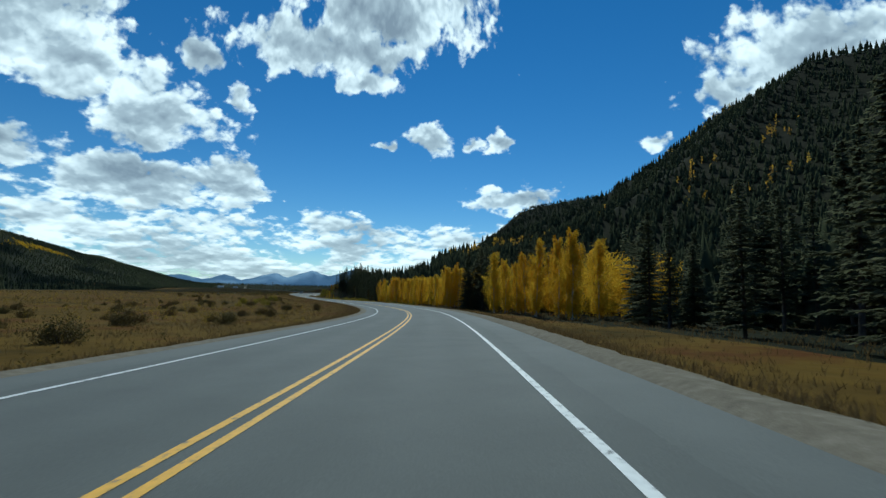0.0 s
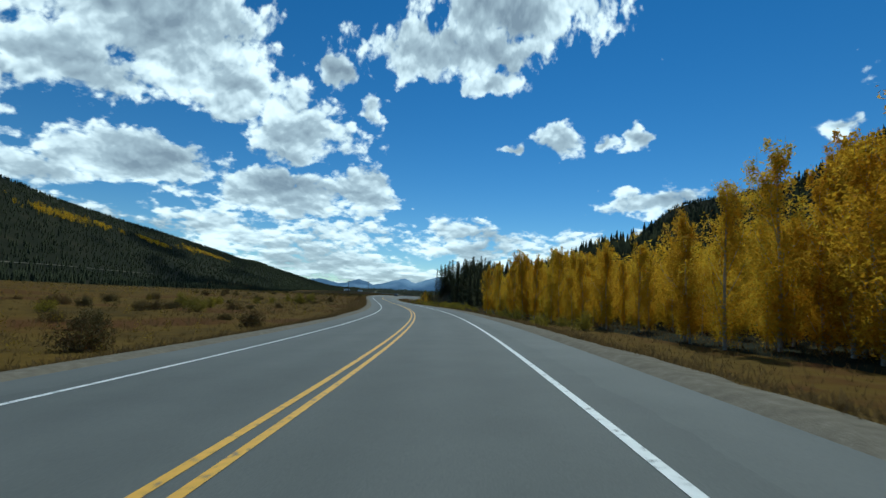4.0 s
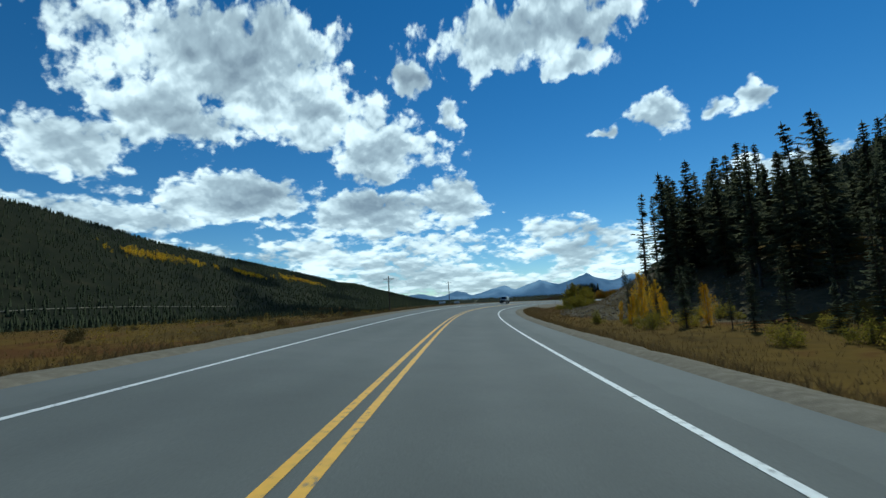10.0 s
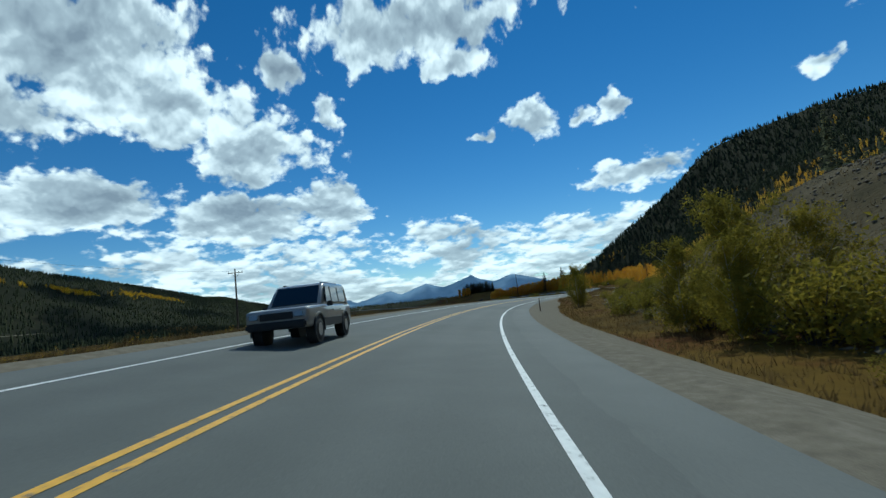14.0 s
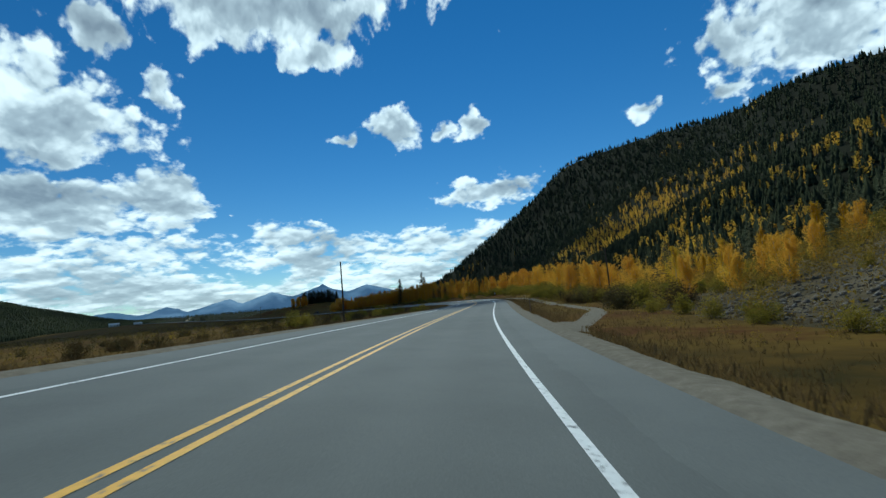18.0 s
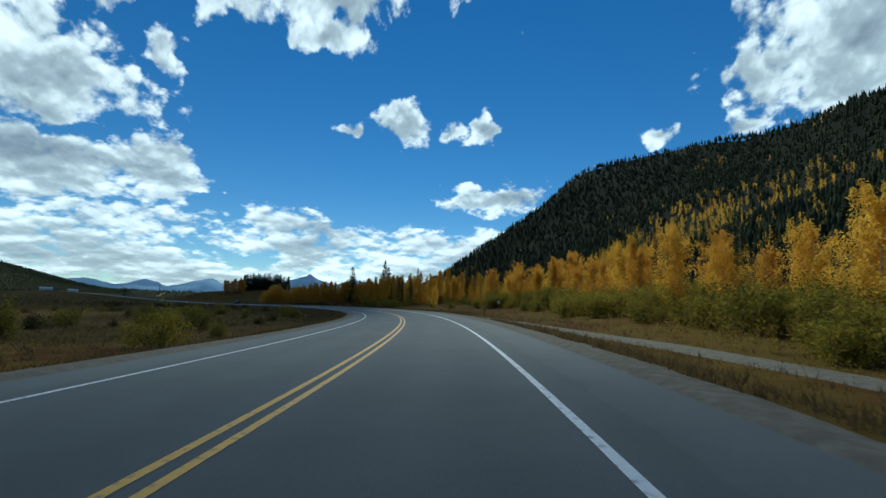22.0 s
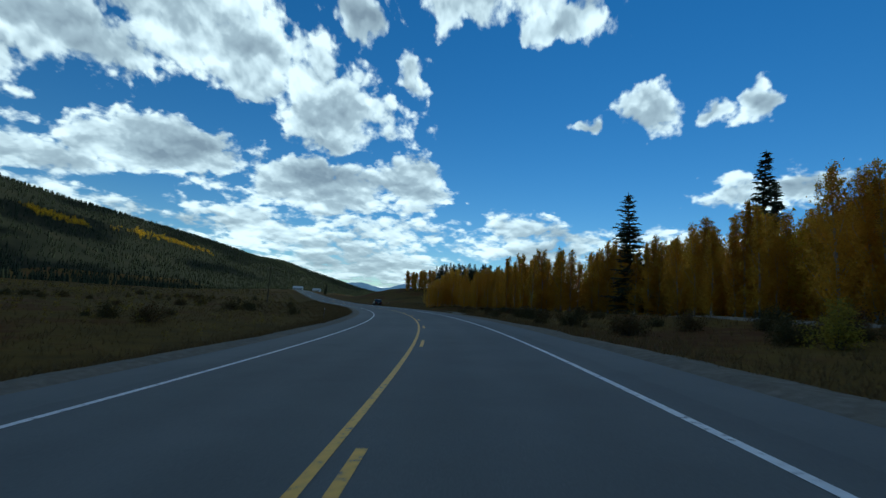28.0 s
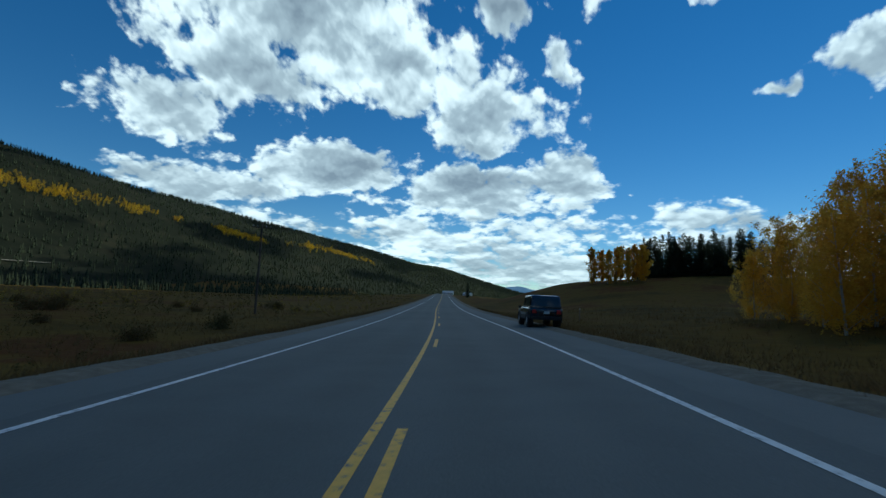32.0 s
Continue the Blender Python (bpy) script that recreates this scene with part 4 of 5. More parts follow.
# ---- far woods, grass and stones: too many to count ----
def far_conifer(r, n, tiers=((0.04, 0.21, 0.52), (0.28, 0.16, 0.76), (0.53, 0.10, 1.0)), m=5):
    """Points and triangles of n ragged spires of unit height, joined."""
    v = np.zeros((n, len(tiers) * (m + 1), 3))
    f = []
    for t, (z0, w, z1) in enumerate(tiers):
        b = t * (m + 1)
        for k in range(m):
            a = 2 * math.pi * k / m + r.uniform(0, 1, n)
            q = w * r.uniform(0.6, 1.25, n)
            v[:, b + k] = np.stack([q * np.cos(a), q * np.sin(a), z0 + r.uniform(-0.06, 0.06, n)], -1)
            f.append((b + k, b + (k + 1) % m, b + m))
        v[:, b + m, 2] = z1
    return v, np.array(f)


def small_conifer(r, n):
    return far_conifer(r, n, ((0.03, 0.19, 0.72), (0.4, 0.12, 1.0)), 4)


def far_aspen(r, n, blades=30):
    v = np.zeros((n, blades * 3, 3))
    spread = 0.68 / math.sqrt(blades)
    for k in range(blades):
        s = (k + 0.5) / blades
        prof = 0.23 * np.sin(np.pi * min(1, s * 0.95 + 0.05)) ** 0.6
        c = np.stack([r.normal(0, prof * 0.55, n), r.normal(0, prof * 0.55, n), 0.12 + 0.85 * s + r.uniform(-0.04, 0.04, n)], -1)
        for j in range(3):
            v[:, k * 3 + j] = c + r.uniform(-spread, spread, (n, 3))
    return v, np.arange(blades * 3).reshape(-1, 3)


def woods(name, xs, ys, hs, builder, mat, seed, label):
    r = np.random.RandomState(seed)
    n = len(xs)
    v, f = builder(r, n)
    v = v * np.asarray(hs)[:, None, None] + np.stack([xs, ys, ground_z(xs, ys) - 0.3], -1)[:, None, :]
    faces = (f[None] + (np.arange(n) * v.shape[1])[:, None, None]).reshape(-1, f.shape[1])
    return tagged(new(name, mesh_of(name, v.reshape(-1, 3), faces, mat)), label, "woods", kind="stuff")


def tiled_crowns(r, n, leaves, leaf, width):
    """Points and triangles of n leafy aspen crowns of unit height, drawn from four models, joined."""
    models = []
    for k in range(4):
        limbs = 26
        q = (np.arange(limbs) + r.uniform(0, 1, limbs)) / limbs
        a = r.uniform(0, 6.283, limbs)
        reach = width * np.minimum(1, q / 0.35 + 0.2) * (1.04 - q) ** 0.5 * r.uniform(0.2, 1.1, limbs)
        c = np.stack([reach * np.cos(a), reach * np.sin(a), 0.10 + 0.84 * q + 0.2 * reach], -1)
        c = np.concatenate([c, c * np.array((0.5, 0.5, 0.96))])
        models.append(leaf_cloud(r, c, np.full(len(c), width * 0.34), leaves, leaf))
    models = np.array(models)
    v = models[r.randint(0, 4, n)]
    t = r.uniform(0, 6.283, n)[:, None]
    w = r.uniform(0.85, 1.2, n)[:, None]
    v = np.stack([(v[..., 0] * np.cos(t) - v[..., 1] * np.sin(t)) * w, (v[..., 0] * np.sin(t) + v[..., 1] * np.cos(t)) * w, v[..., 2]], -1)
    return v, np.arange(leaves * 3).reshape(-1, 3)


def tiled_spruces(r, n, models, keep_one_in=6):
    """Points and triangles of n spruces of unit height, thinned from the roadside models, joined."""
    made = []
    for trunk, crown in models:
        v = np.zeros(len(crown.vertices) * 3, np.float32)
        crown.vertices.foreach_get("co", v)
        t = v.reshape(-1, 3, 3)[::keep_one_in]
        t = t.mean(1, keepdims=True) + (t - t.mean(1, keepdims=True)) * 1.9
        made.append(t[r.permutation(len(t))[:380]].reshape(-1, 3) / 10.0)
    k = min(len(m) for m in made) // 3 * 3
    v = np.array([m[:k] for m in made])[r.randint(0, len(made), n)]
    a = r.uniform(0, 6.283, n)[:, None]
    v = np.stack([v[..., 0] * np.cos(a) - v[..., 1] * np.sin(a), v[..., 0] * np.sin(a) + v[..., 1] * np.cos(a), v[..., 2]], -1)
    return v, np.arange(k).reshape(-1, 3)


def aspen_share(x, y):
    """Where on the slopes the aspens stand: a belt along the mountain's lower half, and scattered groves."""
    d = x - road_x(np.clip(y, -60, 1500))
    patch = wave(x, y, 0.021, 3.0) + 0.5 * wave(x, y, 0.06, 1.0)
    low = smooth(30, 60, d) * (1 - smooth(190, 260, d)) * smooth(560, 620, y) * (1 - smooth(900, 1000, y))
    low = low * (1 - 0.88 * smooth(88, 112, d) * (1 - smooth(690, 745, y - 0.2 * (d - 150))))   # spruces take over above the first bend
    high = np.exp(-((d - 300 - 0.25 * (760 - y)) / 70) ** 2) * smooth(470, 560, y) * (1 - smooth(860, 980, y))
    grove = smooth(0.35, 0.7, wave(x, y, 0.028, 5.0) * 0.6 + wave(x, y, 0.07, 1.0) * 0.5)
    tongue = np.exp(-(((x - 495) / 88) ** 2 + ((y - 902) / 72) ** 2) ** 1.5) * (0.95 + 0.5 * wave(x, y, 0.055, 2.0))   # the bright grove above the bend
    return np.maximum(np.maximum(low * smooth(-0.18, 0.12, patch), high * smooth(-0.25, 0.1, patch)) * 0.85, tongue) + 0.35 * grove - 0.02


r = np.random.RandomState(5)
n = 52000
y = r.uniform(-150, 1760, n)
d = 30 + 880 * r.uniform(0, 1, n) ** 1.3
x = d + road_x(y)
toe = TOE(np.clip(y, -400, 1700))
keep = (d > np.where(y < 300, 44, toe + 30)) & ~((y > 322) & (y < 560) & (d < toe + np.where(y < 425, 22, 42))) & ((y < 300) | (d - toe > 30))
keep &= ~((y > 925) & (d < 200))
keep &= ~((y > 400) & (y < 720) & (d < 112))
keep &= ~((y > 480) & (y < 640) & (d < toe + 60) & (r.uniform(0, 1, n) < 0.6))
x, y, d = x[keep], y[keep], d[keep]
gold = r.uniform(0, 1, len(x)) < aspen_share(x, y)
h = r.uniform(7.5, 14.5, len(x)) * (1 - 0.3 * smooth(120, 330, d))
woods("mountain_spruce_woods", x[~gold], y[~gold], h[~gold], far_conifer, PINE_FAR, 1, "dark spruce forest covering the mountain slope")
more_y = r.uniform(575, 1040, 4200)
more_d = 44 + 190 * r.uniform(0, 1, 4200)
more_x = more_d + road_x(more_y)
band = (more_d > TOE(more_y) + 6) & (r.uniform(0, 1, 4200) < 1.1 * aspen_share(more_x, more_y)) & ~((more_y > 900) & (more_d < 150))
x, y, d = np.r_[x, more_x[band]], np.r_[y, more_y[band]], np.r_[d, more_d[band]]
gold, h = np.r_[gold, np.ones(band.sum(), bool)], np.r_[h, r.uniform(6.5, 11, band.sum())]
near = gold & (d < 105) & (y > 500)
away = gold & ~near
woods("mountain_aspen_woods", x[away], y[away], h[away] * 0.95, lambda q, k: tiled_crowns(q, k, 110, 0.050, 0.21), ASPEN_ORANGE, 2, "golden aspen groves on the mountain slope")
woods("slope_aspen_woods", x[near], y[near], h[near] * 0.9, lambda q, k: tiled_crowns(q, k, 360, 0.026, 0.22), ASPEN_ORANGE, 21, "dense golden aspens on the slope above the road")

spots = []
for y0, y1, d0, d1, n, a, b in BACK_STANDS:
    spots += [(q[0], q[1], r.uniform(a, b) * 10) for q in scatter(r, y0, y1, d0, d1, n, 2.6, taken)]
spots = np.array(spots)
woods("roadside_spruce_woods", spots[:, 0], spots[:, 1], spots[:, 2], lambda q, k: tiled_spruces(q, k, CON), PINE, 15, "dark spruces behind the roadside trees")

n = 34000
y = r.uniform(-300, 4300, n)
x = -300 - 1250 * r.uniform(0, 1, n) ** 1.2 - 60 * wave(y, y * 0.3, 0.004)
h = r.uniform(6.5, 12.5, n)
woods("valley_side_woods", x, y, h, small_conifer, PINE_FAR, 3, "dark conifer forest on the far side of the valley")
n = 2600
y = r.uniform(1230, 2550, n)
x = -812 - 20 * wave(y, y, 0.008) + r.normal(0, 15, n)
keep = wave(x * 0.5, y, 0.022, 2.0) + 0.6 * wave(x, y, 0.09, 1.0) > r.uniform(-0.35, 0.4, n)
x, y = x[keep], y[keep]
woods("valley_side_aspens", x, y, r.uniform(7, 11, len(x)), far_aspen, ASPEN_LEAF, 4, "strip of golden aspens on the far hillside")
n = 7000
x, y = r.uniform(-1300, 2600, n), 1750 + 2500 * r.uniform(0, 1, n) ** 0.8
keep = (x - road_x(1500.0) > 60) | (y > 2000)
x, y = x[keep], y[keep]
woods("valley_end_woods", x, y, r.uniform(9, 17, len(x)), small_conifer, PINE_FAR, 6, "dark conifers on the low hills closing the valley")


def brush(r, n):
    return tiled_crowns(r, n, 44, 0.075, 0.46)


for mat, seed, nm, lab in ((WILLOW_LEAF, 7, "meadow_brush", "brown and rust brush covering the valley meadow"), (BRUSH_LEAF, 9, "meadow_brush_gold", "golden brush covering the valley meadow")):
    n = 9500
    y = r.uniform(-30, 1150, n)
    x = road_x(y) - 15 - 190 * r.uniform(0, 1, n) ** 1.7
    clump = wave(x, y, 0.09, seed) + 0.6 * wave(x, y, 0.031, seed * 2)
    keep = clump > r.uniform(-0.5, 0.5, n)
    x, y = x[keep], y[keep]
    woods(nm, x, y, r.uniform(0.6, 2.0, len(x)) * (0.55 + 0.45 * smooth(14, 40, road_x(y) - x)), brush, mat, seed, lab)


n = 5200
y = np.r_[r.uniform(500, 650, 4200), r.uniform(500, 590, 1000)]
x = road_x(y) + np.r_[15 + 75 * r.uniform(0, 1, 4200) ** 1.2, r.uniform(40, 72, 1000)]
keep = wave(x, y, 0.12, 3.0) + 0.5 * wave(x, y, 0.04, 1.0) > r.uniform(-0.9, 0.5, n)
keep &= ~((x - road_x(y) < 40) & (y < 575) & (r.uniform(0, 1, n) < 0.7))
x, y = x[keep], y[keep]
woods("slope_brush", x, y, r.uniform(1.0, 3.8, len(x)) * smooth(10, 34, x - road_x(y) + 4), lambda q, k: tiled_crowns(q, k, 80, 0.045, 0.40), BRUSH_LEAF, 12, "tangled dry brush on the slope above the road")
n = 900
y = np.r_[r.uniform(800, 890, n // 2), r.uniform(60, 212, n // 2)]
x = road_x(y) + np.r_[r.uniform(36, 95, n // 2), r.uniform(31, 48, n // 2)]
keep = ~((y > 90) & (y < 124))
x, y = x[keep], y[keep]


def bushy_aspen(r, n):
    return tiled_crowns(r, n, 400, 0.021, 0.21)


woods("aspen_grove", x, y, r.uniform(8, 13, len(x)), bushy_aspen, ASPEN_LEAF, 13, "dense golden aspen grove behind the roadside trees")


n = 520
y = np.r_[r.uniform(765, 895, n // 2), r.uniform(585, 765, n // 2)]
x = road_x(y) + np.r_[34 + 12 * r.uniform(0, 1, n // 2), 30 + 26 * r.uniform(0, 1, n // 2)]
woods("aspen_thicket", x, y, np.r_[r.uniform(4.5, 9, n // 2), r.uniform(3, 6.5, n // 2)], bushy_aspen, ASPEN_ORANGE, 14, "low orange aspen thicket under the taller trees")


def tufts(seed, n, y0, y1, lo, hi, big=1.0):
    """Dry grass: three leaning blades to a tuft."""
    r = np.random.RandomState(seed)
    y = r.uniform(y0, y1, n)
    side = np.where(r.uniform(0, 1, n) < 0.5, -1, 1)
    d = side * (lo + (hi - lo) * r.uniform(0, 1, n) ** 1.8)
    s = road_slope(y)
    q = np.sqrt(1 + s * s)
    x, yy = road_x(y) + d / q, y - d * s / q
    keep = off_tracks(x, yy)
    x, yy = x[keep], yy[keep]
    n, z = len(x), ground_z(x, yy)
    v = np.zeros((n, 9, 3))
    hh = r.uniform(0.10, 0.34, n) * big
    for k in range(3):
        a = r.uniform(0, 2 * math.pi, n)
        w = 0.014 + 0.035 * hh
        ox, oy = 0.12 * r.normal(size=n), 0.12 * r.normal(size=n)
        v[:, k * 3] = np.stack([x + ox - w * np.cos(a), yy + oy - w * np.sin(a), z - 0.03], -1)
        v[:, k * 3 + 1] = np.stack([x + ox + w * np.cos(a), yy + oy + w * np.sin(a), z - 0.03], -1)
        v[:, k * 3 + 2] = np.stack([x + ox + 0.4 * hh * r.normal(size=n), yy + oy + 0.4 * hh * r.normal(size=n), z + hh], -1)
    return tagged(new("grass", mesh_of("grass", v.reshape(-1, 3), np.arange(n * 9).reshape(-1, 3), GRASS_BLADE)), "dry autumn grass along the verge", "grass", kind="stuff")


tufts(31, 76000, -15, 960, 7.2, 30)
tufts(33, 60000, -15, 960, 7.0, 14, 0.75)
tufts(32, 40000, -15, 960, 20, 120, 1.6)


def stones():
    """Broken rock strewn over the cut bank."""
    r = np.random.RandomState(8)
    n = 19000
    y = r.uniform(326, 540, n)
    d = TOE(y) + r.uniform(-2, 40, n)
    y[:2600], d[:2600] = r.uniform(508, 560, 2600), 21 + 15 * r.uniform(0, 1, 2600) ** 1.3   # rubble beside the gravel track
    s = road_slope(y)
    q = np.sqrt(1 + s * s)
    x, yy = road_x(y) + d / q, y - d * s / q
    size = 0.06 + 0.24 * r.uniform(0, 1, n) ** 4
    size[:2600] += 0.10 * r.uniform(0, 1, 2600) ** 2
    base = np.array([(1, 0, 0), (-1, 0, 0), (0, 1, 0), (0, -1, 0), (0, 0, 1), (0, 0, -1)], float)
    f = np.array([(0, 2, 4), (2, 1, 4), (1, 3, 4), (3, 0, 4), (2, 0, 5), (1, 2, 5), (3, 1, 5), (0, 3, 5)])
    v = base[None] * r.uniform(0.6, 1.3, (n, 6, 1)) + r.uniform(-0.3, 0.3, (n, 6, 3))
    a = r.uniform(0, 6.28, n)
    c, sn = np.cos(a)[:, None], np.sin(a)[:, None]
    v = np.stack([v[..., 0] * c - v[..., 1] * sn, v[..., 0] * sn + v[..., 1] * c, v[..., 2] * 0.7], -1)
    v = v * size[:, None, None] + np.stack([x, yy, ground_z(x, yy) + 0.1 * size], -1)[:, None]
    faces = (f[None] + (np.arange(n) * 6)[:, None, None]).reshape(-1, 3)
    return tagged(new("scree_stones", mesh_of("scree_stones", v.reshape(-1, 3), faces, ROCK)), "loose grey broken rock on the cut bank", "stones", kind="stuff")


stones()


# ---- tracks, pond and the road on the far hillside ----
def draped(name, line, width, mat, label, category, lift=0.05, step=2.0, parent=None):
    """A strip of loose surface laid over the land along a line of points."""
    pts = np.array(line, float)
    cum = np.r_[0, np.cumsum(np.hypot(*np.diff(pts, axis=0).T))]
    q = np.linspace(0, cum[-1], int(cum[-1] / step) + 2)
    fx, fy = spline(cum, pts[:, 0]), spline(cum, pts[:, 1])
    x, y = fx(q), fy(q)
    tx, ty = np.gradient(x), np.gradient(y)
    ln = np.hypot(tx, ty)
    w = width * (1 + 0.15 * wave(q, q * 0.7, 0.3)) / 2
    w = w * np.minimum(1, 0.08 + np.minimum(q, cum[-1] - q) / 5.0)
    k = np.linspace(-1, 1, 7)[None, :]
    px, py = x[:, None] + k * (w * ty / ln)[:, None], y[:, None] - k * (w * tx / ln)[:, None]
    pz = ground_z(px, py) + lift - 0.09 * k ** 4
    return tagged(new(name, mesh_of(name, np.stack([px, py, pz], -1).reshape(-1, 3), grid_faces(len(q), 7), mat, None, True)), label, category, kind="structure")


for (track_width, line), nm, lab in zip(TRACKS, ("dirt_track", "dirt_track_2", "dirt_track_3"), ("pale gravel track leaving the highway", "pale gravel track leaving the highway", "worn gravel pull-out beside the highway")):
    draped(nm, [beside(y, d) for y, d in line], track_width, GRAVEL, lab, "track", 0.07)
draped("hillside_road", ((-470, 660), (-495, 850), (-500, 1050), (-505, 1250)), 3.2, GRAVEL, "pale road along the far hillside", "road", 2.2, 12.0)


def pond(x, y, a, b):
    m, n, l, p = material("still_water")
    p.inputs["Base Color"].default_value = (0.02, 0.03, 0.035, 1)
    p.inputs["Roughness"].default_value = 0.06
    t = n.new("ShaderNodeTexNoise")
    t.inputs["Scale"].default_value = 3.0
    bp = n.new("ShaderNodeBump")
    bp.inputs["Strength"].default_value, bp.inputs["Distance"].default_value = 0.08, 0.02
    l.new(t.outputs[0], bp.inputs["Height"])
    l.new(bp.outputs[0], p.inputs["Normal"])
    w = np.linspace(0, 2 * math.pi, 49)[:-1]
    q = 1 + 0.15 * np.sin(3 * w + 1) + 0.08 * np.sin(7 * w)
    z = float(ground_z(x, y)) + 0.35
    v = np.concatenate([[(x, y, z)], np.stack([x + a * q * np.cos(w), y + b * q * np.sin(w), np.full_like(w, z)], -1)])
    f = np.array([(0, 1 + i, 1 + (i + 1) % 48) for i in range(48)])
    return tagged(new("water", mesh_of("water", v, f, m)), "small still pond reflecting the sky", "water", kind="structure")


pond(-30, 487, 16, 9)


# ---- marker posts and utility poles ----
REFLECT = plain("amber_reflector", (0.5, 0.45, 0.35), 0.3, 0, 30, 0.1)
post_bar = tubes_mesh("bar", [tube([(0, 0, -0.3), (0, 0, 0.6), (0, 0, 1.25)], [0.048, 0.046, 0.044], 6)], STEEL)
bm = bmesh.new()
bmesh.ops.create_cube(bm, size=1, matrix=Matrix.Translation((0, -0.045, 1.15)) @ Matrix.Diagonal((0.08, 0.015, 0.14, 1)))
bmesh.ops.bevel(bm, geom=bm.edges[:], offset=0.006, segments=1, affect='EDGES')
post_face = solid_mesh("reflector", bm, REFLECT)
post0 = thing("marker_post", 0, 0, "thin rusty steel marker post on the verge", "post", "marker posts", 0)
part("bar", post_bar, post0)
part("reflector", post_face, post0, "small pale reflector plate")
first_post = True
for y, d in ((103, -9), (388, 8.4), (437, 6.9), (541.4, 7.2), (470, -9), (606, 12), (650, 9.2), (646, -9.5), (250, -9), (918, 13), (288, 9), (720, 9), (815, -9)):
    x, yy = beside(y, d)
    m = pose(x, yy, float(ground_z(x, yy)), 0, 0, 10)
    if first_post:
        post0.matrix_basis = m
        first_post = False
    else:
        copy_thing(post0, m)

WIRE = plain("dark_wire", (0.03, 0.03, 0.03), 0.6)
INSULATOR = plain("grey_insulator", (0.3, 0.3, 0.32), 0.3)


def box(bm, centre, size, bevel=0.0, turn=None):
    m = Matrix.Translation(centre) @ (turn or Matrix.Identity(4)) @ Matrix.Diagonal((*size, 1))
    made = bmesh.ops.create_cube(bm, size=1, matrix=m)
    if bevel:
        es = list({e for v in made["verts"] for e in v.link_edges})
        bmesh.ops.bevel(bm, geom=es, offset=bevel, segments=2, affect='EDGES')


def utility_pole(x, y, h, turn, arms=True):
    ob = thing("utility_pole", x, y, "weathered wooden utility pole with a crossarm" if arms else "bare weathered wooden pole beside the road", "pole", "utility poles")
    ob.rotation_euler = (0, 0, radians(turn))
    part("shaft", tubes_mesh("shaft", [tube([(0, 0, -1), (0.02, 0, h * 0.5), (0, 0, h)], [0.17, 0.145, 0.11], 9)], POLE_WOOD), ob)
    if arms:
        bm = bmesh.new()
        box(bm, (0, 0.14, h - 0.7), (2.6, 0.10, 0.13), 0.01)
        part("crossarm", solid_mesh("crossarm", bm, POLE_WOOD), ob)
        for sx in (-1.15, -0.55, 0.55, 1.15):
            part("insulator", tubes_mesh("insulator", [tube([(sx, 0.14, h - 0.64), (sx, 0.14, h - 0.52), (sx, 0.14, h - 0.42)], [0.05, 0.06, 0.03], 7)], INSULATOR), ob, "grey porcelain insulator")
        for sx in (-1, 1):
            part("brace", tubes_mesh("brace", [tube([(sx * 0.75, 0.16, h - 0.76), (0.05 * sx, 0.13, h - 1.45)], [0.018, 0.018], 5)], STEEL), ob)
    return (x, y, float(ground_z(x, y)) + h - 0.45)


POLES = [utility_pole(3, 396, 9.2, 8), utility_pole(10, 478, 11, -12), utility_pole(91.5, 593, 11.8, -22, False), utility_pole(99.3, 928.8, 12.5, 42), utility_pole(139.6, 573.6, 9.8, -20, False), utility_pole(150, 1100, 12, 20, False)]


def wire(a, b, sag):
    pts = [(a[0] + (b[0] - a[0]) * s, a[1] + (b[1] - a[1]) * s, a[2] + (b[2] - a[2]) * s - 4 * sag * s * (1 - s)) for s in np.linspace(0, 1, 25)]
    ob = new("power_line", tubes_mesh("power_line", [tube(pts, [0.009] * 25, 5)], WIRE))
    return tagged(ob, "thin dark power line sagging between poles", "power line", "power lines")


wire(POLES[0], POLES[1], 1.2)
wire(POLES[2], POLES[4], 0.5)


# ---- vehicles ----
def loft(sections, closed=True):
    """Points and quads through cross sections of equal count."""
    v = np.concatenate(sections)
    k = len(sections[0])
    f = []
    for i in range(len(sections) - 1):
        for j in range(k if closed else k - 1):
            f.append((i * k + j, i * k + (j + 1) % k, (i + 1) * k + (j + 1) % k, (i + 1) * k + j))
    return v, f


def rounded(y, w, z0, z1, r, crown=0.0):
    """A rounded upright cross section of a car body at length y."""
    pts = []
    for cx, cz, a0 in ((w - r, z0 + r, -90), (w - r, z1 - r, 0), (-w + r, z1 - r, 90), (-w + r, z0 + r, 180)):
        for a in (0, 30, 60, 90):
            t = radians(a0 + a)
            pts.append((cx + r * math.cos(t), y, cz + r * math.sin(t)))
    return np.array(pts)


def loft_mesh(name, sections, mat):
    v, f = loft(sections)
    bm = bmesh.new()
    vs = [bm.verts.new(p) for p in v]
    for q in f:
        bm.faces.new([vs[i] for i in q])
    k = len(sections[0])
    bm.faces.new(vs[:k])
    bm.faces.new(vs[-k:])
    me = solid_mesh(name, bm, mat)
    me.polygons.foreach_set("use_smooth", np.ones(len(me.polygons), bool))
    return me


GLASS = plain("dark_tinted_glass", (0.012, 0.014, 0.016), 0.05, 0, 5, 0.05, 0.5)
TYRE = plain("tyre_rubber", (0.02, 0.02, 0.02), 0.85)
RIM = plain("alloy_rim", (0.5, 0.5, 0.52), 0.3, 0.9)
TAIL = plain("red_tail_lamp", (0.35, 0.01, 0.01), 0.2, 0, 5, 0.1, 0.6)
